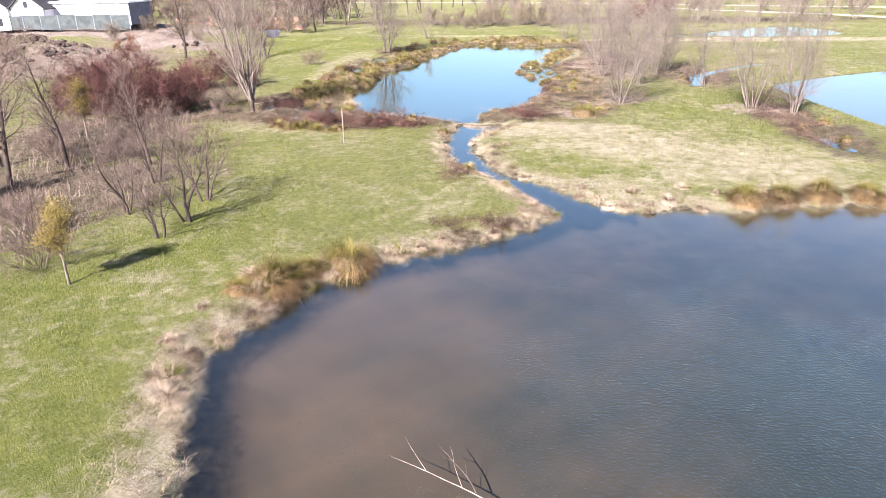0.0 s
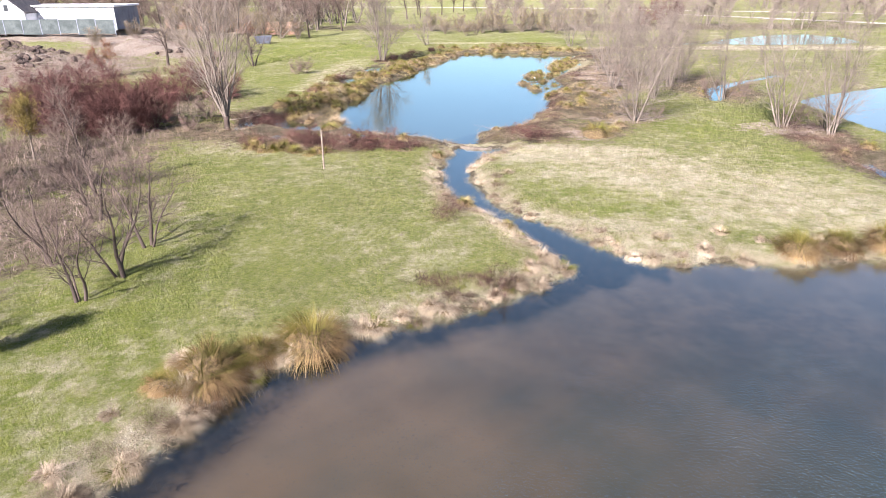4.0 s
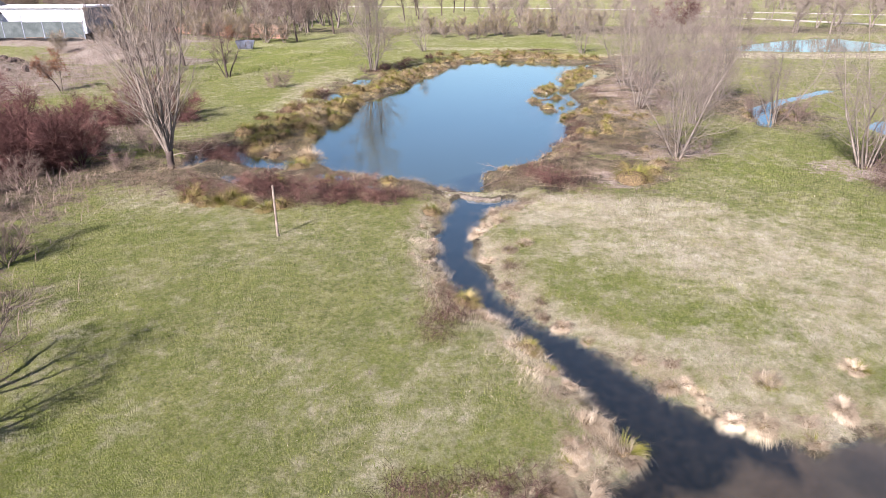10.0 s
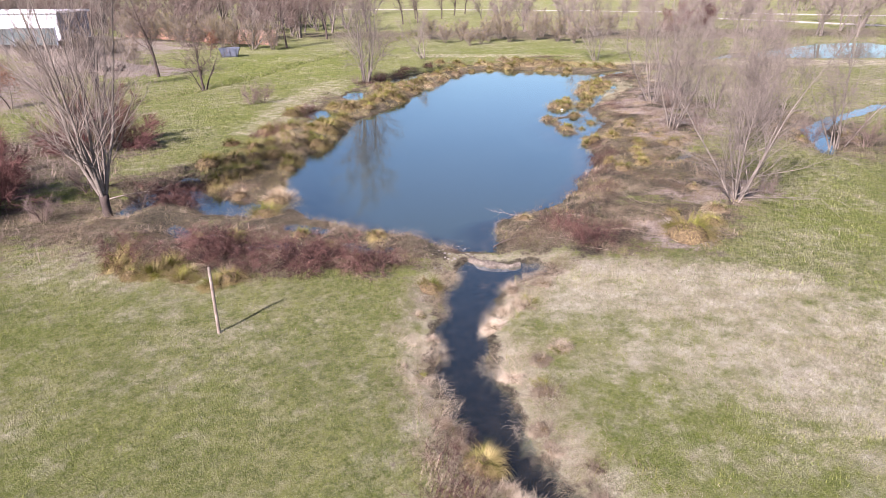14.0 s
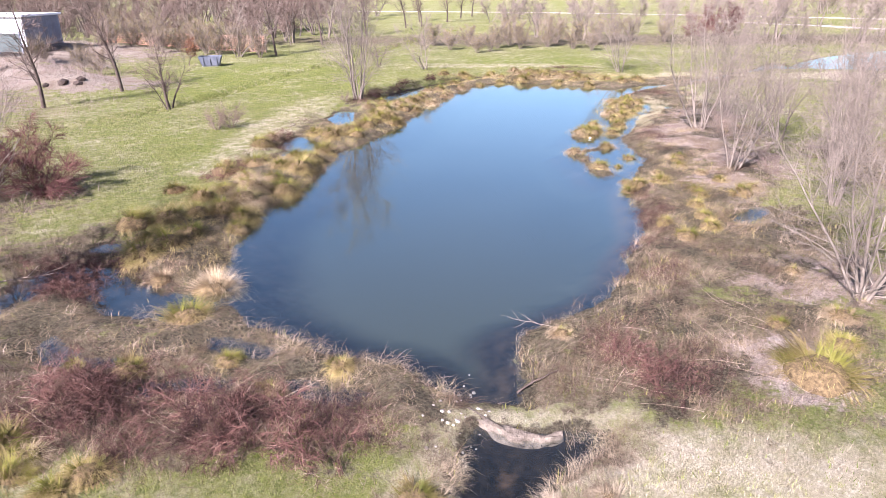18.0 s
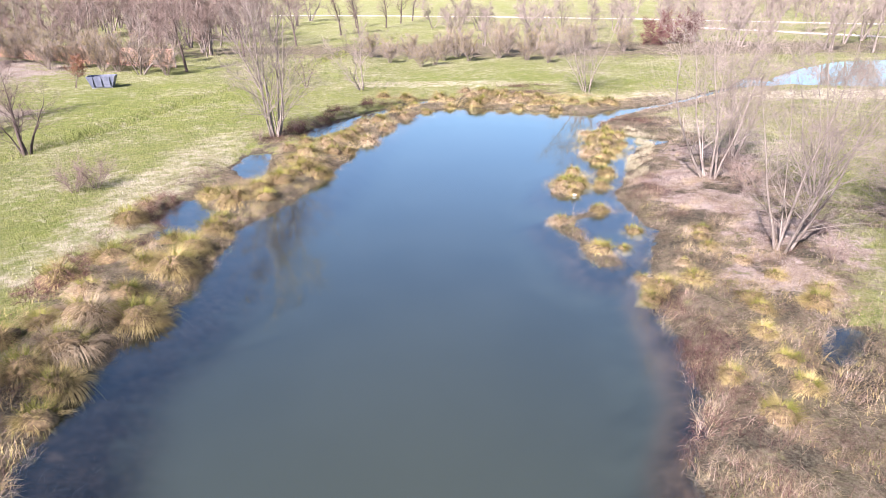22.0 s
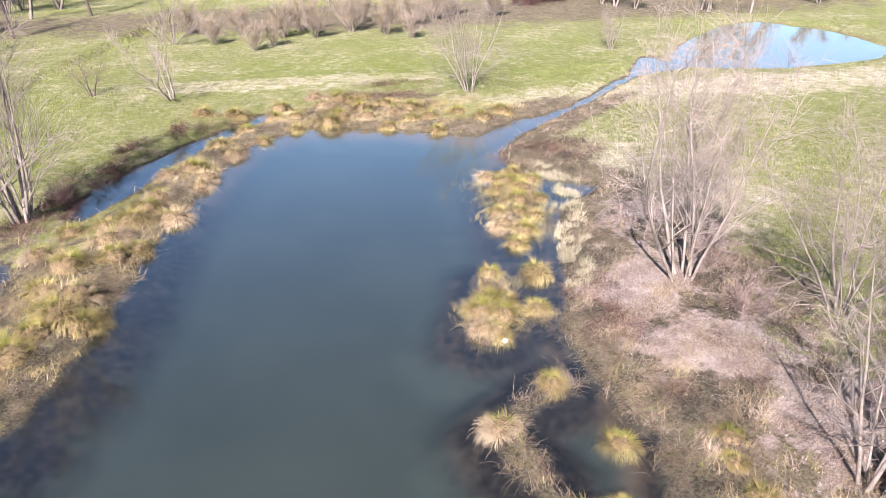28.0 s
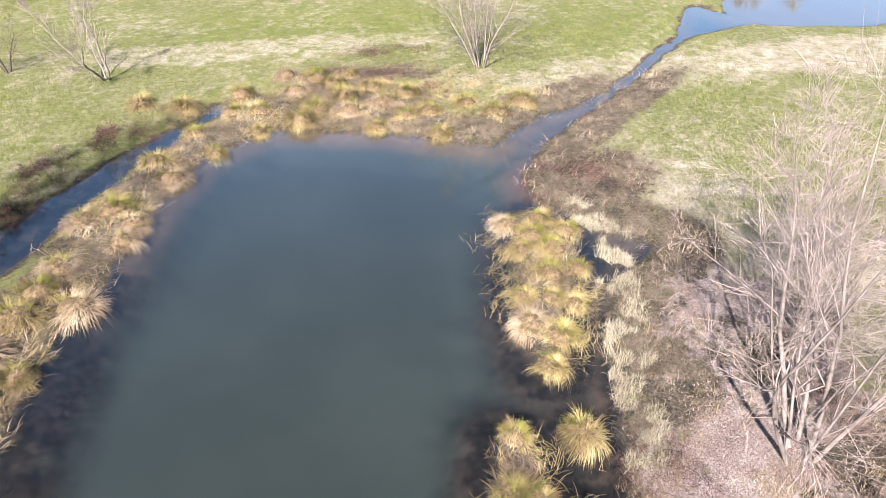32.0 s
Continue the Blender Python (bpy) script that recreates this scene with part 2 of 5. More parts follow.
M_STONE = plain_mat("pale_stone", (0.22, 0.195, 0.165), (0.38, 0.345, 0.30), 4.0, 0.9, 0.01, 30.0)
M_ROOT = plain_mat("root_mound", (0.07, 0.048, 0.024), (0.19, 0.135, 0.068), 12.0, 0.95, 0.05, 40.0)
M_GREY = plain_mat("grey_steel", (0.30, 0.31, 0.33), (0.40, 0.41, 0.43), 0.6, 0.5, 0.0, 5.0)
M_BLUE = plain_mat("blue_grey_steel", (0.15, 0.165, 0.20), (0.22, 0.24, 0.28), 0.7, 0.55, 0.0, 5.0)
M_ROOF = plain_mat("roof_tiles", (0.05, 0.05, 0.055), (0.10, 0.09, 0.09), 2.0, 0.8, 0.02, 9.0)
M_GREEN_NET = plain_mat("green_netting", (0.05, 0.062, 0.06), (0.095, 0.112, 0.108), 0.9, 0.8, 0.0, 7.0)
M_CLOD = plain_mat("dark_clods", (0.035, 0.026, 0.021), (0.115, 0.085, 0.068), 1.2, 0.95, 0.05, 12.0)
M_ORANGE = plain_mat("orange_plastic", (0.36, 0.18, 0.125), (0.42, 0.26, 0.19), 0.9, 0.6, 0.0, 7.0)
M_GRAVEL = plain_mat("pale_gravel", (0.34, 0.31, 0.26), (0.42, 0.39, 0.34), 0.8, 0.95, 0.01, 20.0)
M_GLASS = plain_mat("dark_glazing", (0.03, 0.035, 0.04), (0.05, 0.055, 0.06), 0.5, 0.1)
M_EARTH = plain_mat("sandy_earth", (0.085, 0.068, 0.052), (0.19, 0.158, 0.125), 6.0, 0.95, 0.04, 26.0)
M_WHITE = plain_mat("white_cladding", (0.74, 0.74, 0.75), (0.80, 0.80, 0.81), 0.3, 0.5, 0.0, 4.0)


# ---- mesh helpers ----
def mesh_data(name, verts, quads=None, tris=None, smooth=False, tone=None):
    me = bpy.data.meshes.new(name)
    verts = np.asarray(verts, np.float32).reshape(-1, 3)
    q = np.zeros((0, 4), np.int32) if quads is None else np.asarray(quads, np.int32).reshape(-1, 4)
    r = np.zeros((0, 3), np.int32) if tris is None else np.asarray(tris, np.int32).reshape(-1, 3)
    me.vertices.add(len(verts))
    me.vertices.foreach_set("co", verts.ravel())
    me.loops.add(q.size + r.size)
    me.loops.foreach_set("vertex_index", np.concatenate([q.ravel(), r.ravel()]))
    me.polygons.add(len(q) + len(r))
    start = np.concatenate([np.arange(len(q)) * 4, q.size + np.arange(len(r)) * 3]).astype(np.int32)
    me.polygons.foreach_set("loop_start", start)
    me.polygons.foreach_set("use_smooth", np.full(len(q) + len(r), smooth))
    me.update(calc_edges=True)
    if tone is not None:
        me.attributes.new("tone", "FLOAT", "POINT").data.foreach_set("value", np.asarray(tone, np.float32))
    return me


def part(name, data, material, parent=None, label=""):
    """Links a mesh (or a bmesh) as one object under a thing or a part."""
    if isinstance(data, bmesh.types.BMesh):
        bm, data = data, bpy.data.meshes.new(name)
        bm.to_mesh(data)
        bm.free()
    ob = new(name, data)
    if not data.materials:
        data.materials.append(material)
    ob.parent = parent
    return tagged(ob, label)


def stuff(name, data, material, label, category):
    ob = part(name, data, material)
    return tagged(ob, label, category, kind="stuff")


# ---- plan of the water ----
LOWER_W = [(-2.2, -60), (-2.4, -20), (-2.8, -15.2), (-3.6, -13), (-4.2, -11.2), (-3.9, -9.8), (-3.2, -8.4), (-2.7, -6.8),
           (-1.8, -5.6), (-0.6, -4.6), (0.5, -4.2), (1.7, -3.6), (2.8, -2.9), (3.9, -1.9), (4.8, -0.9), (4.6, 0.3), (4.0, 1.6),
           (3.4, 2.8), (2.35, 4.5), (1.65, 5.2), (0.85, 6.7), (0.4, 8.4), (0.2, 10.1), (0.2, 12.0), (0.4, 13.6), (0.7, 14.8)]
LOWER_E = [(1.9, 14.7), (3.2, 14.9), (3.3, 14.2), (2.1, 13.3), (1.6, 12.0), (1.4, 10.2), (1.65, 8.4), (2.25, 6.7), (2.8, 5.2),
           (3.7, 4.2), (4.9, 3.15), (5.8, 1.8), (6.3, 1.1), (7.2, 0.4), (8.4, -0.2), (9.6, 0.4), (11.3, 0.1), (12.6, 0.2),
           (13.8, 0.8), (16.0, 1.0), (19.0, 0.6), (26, -1), (40, -3), (60, -15), (60, -60)]
UPPER_W = [(0.6, 15.5), (-0.9, 16.9), (-2.8, 17.3), (-4.4, 18.1), (-5.7, 19.0), (-6.9, 20.6), (-7.7, 23.7), (-8.1, 27.0),
           (-7.3, 30.0), (-7.0, 33.0), (-7.2, 36.5), (-5.7, 40.5), (-4.9, 43.8), (-4.4, 47.8), (-4.1, 50.0), (-3.2, 52.5),
           (-2.5, 56.0), (-1.2, 59.3), (1.2, 61.3), (5.0, 60.4), (8.0, 59.1), (9.9, 57.9), (11.5, 59.3), (12.9, 60.4),
           (14.5, 60.9), (16.7, 62.3), (18.9, 64.3), (21.5, 66.9), (24.1, 69.2), (26.2, 72.5), (28.2, 75.0)]
UPPER_E = [(29.4, 70.5), (26.4, 69.5), (24.5, 68.8), (22.0, 66.7), (19.3, 64.0), (16.9, 61.85), (14.9, 60.3), (13.4, 59.0), (12.0, 57.5), (10.4, 55.6),
           (10.2, 53.5), (11.6, 52.0), (13.0, 50.3), (12.4, 49.6), (11.0, 49.0), (10.1, 46.7), (9.3, 44.5), (8.6, 42.6),
           (7.7, 40.5), (7.8, 38.5), (8.2, 36.2), (7.2, 33.5), (6.6, 31.0), (6.4, 28.0), (6.2, 26.0), (5.3, 23.8), (4.7, 21.5),
           (3.6, 20.2), (2.4, 19.2), (1.6, 18.4), (1.7, 17.2), (1.7, 15.6)]
EAST_POND = [(24.3, 30.2), (28, 33.1), (36.6, 38), (50, 40), (60, 30), (45, 8), (30, 8), (24.6, 15), (24.0, 21.9), (23.7, 28.9)]
FAR_POND = [(28.5, 71.0), (30.5, 75), (36, 81), (43, 87), (48, 88.5), (51, 82), (49.5, 73), (45, 69.9), (36, 68.5), (31, 69.6)]
# narrow channels and puddles: x, y, half width
CHANNELS = [[(1.0, 64.9, .2), (-0.7, 64.2, .35), (-2.4, 61.7, .5), (-3.9, 59.6, .6), (-5.5, 56.8, .75), (-6.6, 54.4, .9), (-7.5, 51.9, .45)],
            [(-9.2, 47.8, .6), (-9.1, 45.6, .85), (-8.4, 43.8, .55)], [(-10.1, 40.0, .5), (-9.6, 38.2, 1.1), (-8.4, 38.0, .8), (-9.4, 36.4, .8)], [(-10.5, 35.2, .3), (-10.8, 33.9, .3)],
            [(-12.6, 18.8, .4), (-12.6, 21.2, .5), (-10.8, 21.1, 0.8), (-9.2, 19.8, 0.9), (-7.2, 19.2, .7), (-7.0, 20.4, .6)], [(-12.2, 23.4, .35), (-11.0, 23.6, .35)],
            [(-10.0, 17.4, .25), (-8.8, 16.4, .35), (-7.8, 16.6, .25)], [(-6.6, 15.6, .25), (-5.0, 15.9, .35)], [(-3.4, 15.9, .3), (-2.0, 15.7, .35)],
            [(-5.6, 17.6, .35), (-4.4, 17.3, .35)],
            [(10.9, 28.6, .45), (10.0, 27.6, .45)], [(20.1, 9.4, .3), (19.8, 12.4, .25)],
            [(18.1, 29.2, .35), (18.9, 32.0, .5), (19.6, 34.6, .6), (22.0, 37.6, .5), (28, 43, .4)]]
# tussock-grown spits and islets in the upper pond
SPITS = [[(5.8, 33.5, .45), (5.4, 35.0, .2), (4.95, 37.2, .3), (5.6, 37.9, .1), (6.7, 38.5, .4)], [(5.6, 41.0, .45), (6.2, 42.4, .5), (6.6, 44.1, .3)],
         [(7.35, 41.7, .3), (7.4, 41.9, .3)], [(8.05, 43.8, .35), (8.15, 44.0, .3)], [(8.1, 46.0, .25), (8.6, 48.0, .7), (9.5, 50.3, .95), (9.9, 52.2, .9)]]


def poly_signed(px, py, poly):
    """Distance to a closed outline, negative inside."""
    p = np.asarray(poly, float)
    q = np.roll(p, -1, 0)
    best = np.full(px.shape, 1e9)
    inside = np.zeros(px.shape, bool)
    for (ax, ay), (bx, by) in zip(p, q):
        dx, dy = bx - ax, by - ay
        k = np.clip(((px - ax) * dx + (py - ay) * dy) / (dx * dx + dy * dy), 0, 1)
        best = np.minimum(best, np.hypot(px - ax - k * dx, py - ay - k * dy))
        if ay != by:
            inside ^= ((ay > py) != (by > py)) & (px < (bx - ax) * (py - ay) / (by - ay) + ax)
    return np.where(inside, -best, best)


def line_dist(px, py, pts):
    best = np.full(np.shape(px), 1e9)
    for (ax, ay, ar), (bx, by, br) in zip(pts, pts[1:]):
        dx, dy = bx - ax, by - ay
        k = np.clip(((px - ax) * dx + (py - ay) * dy) / (dx * dx + dy * dy), 0, 1)
        best = np.minimum(best, np.hypot(px - ax - k * dx, py - ay - k * dy) - (ar + k * (br - ar)))
    return best


def wobble(x, y, s, seed=0.0):
    """Cheap smooth pseudo-noise, about -1 to 1."""
    a = np.sin(x * 1.7 * s + 1.3 * np.sin(y * 1.1 * s + seed)) + np.sin(y * 1.9 * s + 1.7 * np.sin(x * 0.8 * s + seed * 2.1))
    b = np.sin((x + y) * 2.9 * s + seed * 3.3 + 1.1 * np.sin(x * 2.3 * s)) + np.sin((x - y) * 3.7 * s + seed)
    return (a + 0.6 * b) / 3.2


def exact_shore(px, py):
    low = poly_signed(px, py, LOWER_W + LOWER_E)
    up = poly_signed(px, py, UPPER_W + UPPER_E)
    for c in SPITS:
        up = np.maximum(up, -line_dist(px, py, c))
    rest = np.minimum(poly_signed(px, py, EAST_POND), poly_signed(px, py, FAR_POND))
    for c in CHANNELS:
        rest = np.minimum(rest, line_dist(px, py, c))
    return np.stack([low, up, rest])


# a table of those distances over the near ground, read by straight interpolation
TX, TY, TS = -32.0, -20.0, 0.2
table = exact_shore(*np.meshgrid(TX + TS * np.arange(350), TY + TS * np.arange(480)))


def shore(px, py, ragged=True):
    """Signed distances to the lower pond, to the upper pond and to all the water."""
    px, py = np.asarray(px, float), np.asarray(py, float)
    fx, fy = (px - TX) / TS, (py - TY) / TS
    near = (fx >= 0) & (fy >= 0) & (fx < 348) & (fy < 478)
    i, j = np.clip(fx.astype(int), 0, 348), np.clip(fy.astype(int), 0, 478)
    u, v = np.clip(fx - i, 0, 1), np.clip(fy - j, 0, 1)
    s = (table[:, j, i] * (1 - u) + table[:, j, i + 1] * u) * (1 - v) + (table[:, j + 1, i] * (1 - u) + table[:, j + 1, i + 1] * u) * v
    if not near.all():
        s[:, ~near] = exact_shore(px[~near], py[~near])
    low, up, rest = s
    d = np.minimum(np.minimum(low, up), rest)
    if ragged:
        d = d + 0.16 * wobble(px, py, 1.6, 2.0) + 0.07 * wobble(px, py, 5.0, 5.0)
    return low, up, d


def sstep(a, b, x):
    k = np.clip((x - a) / (b - a), 0, 1)
    return k * k * (3 - 2 * k)


def blob(px, py, cx, cy, rx, ry, soft=0.5):
    r = np.hypot((px - cx) / rx, (py - cy) / ry) + 0.25 * wobble(px, py, 0.7, cx) + 0.12 * wobble(px, py, 2.1, cy)
    return 1 - sstep(1 - soft, 1 + soft, r)


def y_far(py):
    return sstep(14.5, 16, py) * (1 - sstep(62, 66, py))


def fallen_share(px, py):
    """Pale fallen leaves under the willows."""
    return 0.8 * np.maximum.reduce([blob(px, py, 11.5, 40.5, 2.6, 4.5), blob(px, py, 12.5, 35, 2.2, 3), blob(px, py, 10.5, 31.5, 1.6, 2.5), 0.8 * blob(px, py, 10.5, 22, 2.4, 2),
                                    blob(px, py, 13.5, 46, 2, 3), 0.8 * blob(px, py, 7.6, 17.2, 1.6, 1.6), 0.8 * blob(px, py, 18.5, 19, 2.6, 2.2)])


def zones(px, py):
    """What covers the ground: shares of mud, litter, straw, lush grass and bare earth."""
    low, up, d = shore(px, py)
    marsh = np.maximum.reduce([blob(px, py, -5.5, 15.6, 6.5, 2.6), blob(px, py, 6.0, 18.2, 3.9, 3.3), blob(px, py, 8.8, 26, 4, 7),
                               blob(px, py, 10.3, 35, 3.4, 6), blob(px, py, -11, 22, 4, 3), blob(px, py, -8.7, 31, 1.9, 9),
                               blob(px, py, -8.3, 42, 2.2, 9), blob(px, py, 3.5, 63.2, 6, 1.9), blob(px, py, 12.5, 43, 3.5, 6),
                               blob(px, py, 12.5, 54.5, 2.6, 2.4), blob(px, py, 20, 14, 2.4, 7), blob(px, py, 5.5, 66, 3.5, 1.4),
                               blob(px, py, 19, 34, 3.5, 6), blob(px, py, -14, 17, 3, 3), blob(px, py, -10.5, 17.6, 3.6, 2.4)])
    mud = 0.9 * (1 - sstep(0.0, 0.45, d)) * (0.55 + 0.45 * (up < 9))
    mud = np.maximum(mud, 0.9 * marsh * np.clip(0.35 + 1.1 * wobble(px, py, 0.9, 12.0), 0, 1) * (up < 6))
    mud = np.maximum(mud, 0.95 * blob(px, py, -9.2, 18.4, 4.2, 2.4) * np.clip(0.6 + 0.8 * wobble(px, py, 1.3, 6.0), 0, 1))
    mud = np.maximum(mud, 0.85 * (up > -0.3) * (1 - sstep(1.8, 3.4, up)) * (px < -2) * sstep(20, 23, py) * (1 - sstep(58, 62, py)) * np.clip(0.55 + 0.8 * wobble(px, py, 1.1, 3.0), 0, 1))
    thicket = np.maximum.reduce([blob(px, py, -15.5, 0, 5, 7), blob(px, py, -19, 11, 5, 8), blob(px, py, -23, 24, 7, 7), blob(px, py, -48, 45, 15, 11)])
    rim = (up > -0.3) * (1 - sstep(1.6, 2.8, up)) * (y_far(py))
    litter = 0.85 * np.maximum.reduce([marsh, thicket, rim])
    litter = np.maximum(litter, 0.75 * blob(px, py, 17, 100, 60, 10))
    litter = np.maximum(litter, 0.62 * (1 - sstep(0.1, 0.9, low)) * np.clip(0.6 + wobble(px, py, 1.2, 3.0), 0, 1))
    bank = 1 - sstep(0.2, 1.9, low)
    dry = np.maximum.reduce([0.72 * bank, 0.72 * blob(px, py, 9.8, 9.2, 6.0, 3.8, 0.8), 0.7 * blob(px, py, 14, 6, 6, 5, 0.8), 0.62 * blob(px, py, 7.5, 2.5, 3, 2), 0.8 * blob(px, py, 6.2, 12.6, 4.5, 2.4), 0.5 * blob(px, py, -10, 14, 4, 3),
                             0.55 * blob(px, py, -11.8, 42, 2.4, 11), 0.6 * blob(px, py, 15, 50, 5, 7), 0.45 * blob(px, py, 13, 38, 4, 6),
                             0.55 * blob(px, py, 0, 71, 12, 2), 0.65 * blob(px, py, 36, 64, 30, 3)])
    dry = np.maximum(dry, 0.22 + 0.2 * wobble(px, py, 0.35, 1.0))
    lush = np.clip(0.25 + 0.6 * wobble(px, py, 0.22, 4.0), 0, 1)
    lush = np.maximum.reduce([lush, 0.95 * blob(px, py, -7.5, -6, 3, 6), 0.95 * blob(px, py, -8.5, -12, 4.5, 6), 0.9 * blob(px, py, -22, 62, 14, 12), 0.9 * blob(px, py, 4, 74, 10, 5),
                              0.7 * blob(px, py, 20, 72, 8, 5), 0.55 * blob(px, py, 5.6, 6.2, 2.6, 2.2, 0.9), 0.7 * blob(px, py, 8.5, 4.4, 2.6, 1.2), 0.8 * blob(px, py, 13.6, 19.5, 1.8, 3.6)])
    earth = np.maximum.reduce([blob(px, py, -46, 70, 7, 6), 0.8 * blob(px, py, -60, 72, 14, 4), blob(px, py, -58, 79, 22, 10), blob(px, py, -36, 58, 8, 5), 0.6 * blob(px, py, -38, 42, 8, 12)])
    return mud, litter, dry, lush, earth


# ---- ground and water ----
def spread_axis(lo, hi, step, far_lo, far_hi, grow=1.045):
    mid = list(np.arange(lo, hi, step))
    for sign, end, out in ((1, far_hi, []), (-1, far_lo, [])):
        s, v = step, (mid[-1] if sign > 0 else mid[0])
        while v * sign < end * sign:
            s *= grow
            v += s * sign
            out.append(v)
        mid = mid + out if sign > 0 else out[::-1] + mid
    return np.array(mid)


DITCH = [(-30, 33, .1), (-26.5, 39.2, .1), (-23, 44.6, .1), (-20.2, 54.3, .15), (-18.2, 66, .15), (-14, 84, .2), (-10.5, 103.7, .2), (-6, 125, .2)]


def ground_height(px, py):
    low, up, d = shore(px, py)
    rise = 0.03 + 0.24 * sstep(0.0, 1.1, d) + 0.05 * wobble(px, py, 0.25, 3.0) * sstep(0, 3, d)
    rise = rise + 0.035 * wobble(px, py, 2.2, 1.0) * sstep(0, 0.6, d) + 0.015 * wobble(px, py, 6.0, 8.0)
    shelf = np.where(up < low, 0.55, 0.30)
    sunk = -0.02 - shelf * sstep(0.0, 2.2, -d) - 0.12 * sstep(0, 0.3, -d)
    h = np.where(d > 0, rise, sunk)
    h = h - 0.45 * (1 - sstep(0.0, 1.0, line_dist(px, py, DITCH))) * (d > 3)
    # heaps of spoil by the building
    for cx, cy, r, top in ((-49, 47, 10, 2.3), (-58, 41, 10, 1.8), (-46, 70, 5.5, 0.7), (-60, 82, 24, 1.3), (-35, 57, 4.5, 1.2), (-40, 61, 5, 1.4)):
        h = h + top * np.exp(-(np.hypot(px - cx, (py - cy) * 1.2) / r) ** 2 * 2) * (1 + 0.2 * wobble(px, py, 0.9, cx))
    return h


def line_dist_band(px, py):
    """The dark bed of the stream and of its mouth."""
    s = [(0.9, 14, .9), (0.8, 9, .9), (2.2, 5, .9), (4.6, 1.8, 1.2), (5.6, 0.4, 1.1)]
    return np.maximum(1.6 * (1 - sstep(0, 0.9, line_dist(px, py, s))), 0.6 * blob(px, py, 9.5, -2.6, 9, 4.2, 0.9))


gx = spread_axis(-14, 16.5, 0.19, -700, 700)
gy = spread_axis(-16, 66, 0.19, -120, 900, 1.035)
X, Y = np.meshgrid(gx, gy)
Z = ground_height(X, Y)
idx = np.arange(X.size).reshape(X.shape)
quads = np.stack([idx[:-1, :-1], idx[:-1, 1:], idx[1:, 1:], idx[1:, :-1]], -1).reshape(-1, 4)
ground_mesh = mesh_data("ground", np.stack([X, Y, Z], -1), quads, smooth=True)
low_d, up_d, all_d = shore(X, Y)
mud, litter, dry, lush, earth = zones(X, Y)
for key, values in (("mud", mud), ("litter", litter), ("dry", dry), ("lush", lush), ("earth", earth),
                    # dimming by depth, put into the bed colour of both ponds
                    ("fallen", fallen_share(X, Y)), ("pale", (1 - sstep(20, 38, Y + 0.8 * np.abs(X))) * sstep(12, 15, Y)), ("bed", sstep(-0.06, 0.12, -all_d)), ("depth_dim", np.maximum(sstep(0.05, 1.2, -up_d), 0.95 * blob(X, Y, 11.5, -13, 10, 10, 0.9))),
                    ("murk", np.maximum.reduce([line_dist_band(X, Y), 1.3 * (1 - sstep(0.2, 1.8, np.minimum.reduce([line_dist(X, Y, c) for c in SPITS]))) * (up_d < 0), 1.2 * (all_d < 0) * (up_d > 0) * (low_d > 0) * (Y < 64) * (X < 22), 1.35 * (1 - sstep(0.2, 1.5, -low_d)) * (X < 8) * (low_d < 0), (1.0 + 0.5 * (1 - sstep(-3, 3, X))) * (1 - sstep(0.2, 0.9 + 2.0 * (1 - sstep(-5, 2, X)) * sstep(16, 23, Y) + 1.2 * (1 - sstep(18, 28, Y)), -up_d)) * (1 - 0.7 * sstep(48, 56, Y)) * (up_d < 0)]))):
    ground_mesh.attributes.new(key, "FLOAT", "POINT").data.foreach_set("value", values.ravel().astype(np.float32))
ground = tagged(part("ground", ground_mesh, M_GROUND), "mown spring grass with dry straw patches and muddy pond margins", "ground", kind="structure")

wx, wy = spread_axis(-15, 17, 0.5, -80, 80, 1.2), spread_axis(-16, 66, 0.5, -80, 110, 1.2)
WX, WY = np.meshgrid(wx, wy)
widx = np.arange(WX.size).reshape(WX.shape)
wq = np.stack([widx[:-1, :-1], widx[:-1, 1:], widx[1:, 1:], widx[1:, :-1]], -1)
centre = (WX[:-1, :-1] + WX[1:, 1:]) / 2, (WY[:-1, :-1] + WY[1:, 1:]) / 2
keep = shore(*centre, ragged=False)[2] < 1.5 * np.maximum(1, np.hypot(np.diff(WX[:-1], axis=1), np.diff(WY[:, :-1], axis=0)))
water_mesh = mesh_data("pond_water", np.stack([WX, WY, np.zeros_like(WX)], -1), wq[keep], smooth=True)
ripple = 0.005 + 0.7 * blob(WX, WY, 8, -13.5, 6, 6.5)
water_mesh.attributes.new("ripple", "FLOAT", "POINT").data.foreach_set("value", ripple.ravel().astype(np.float32))
water = tagged(part("pond_water", water_mesh, M_WATER), "still shallow pond water mirroring a pale blue sky", "water", kind="structure")


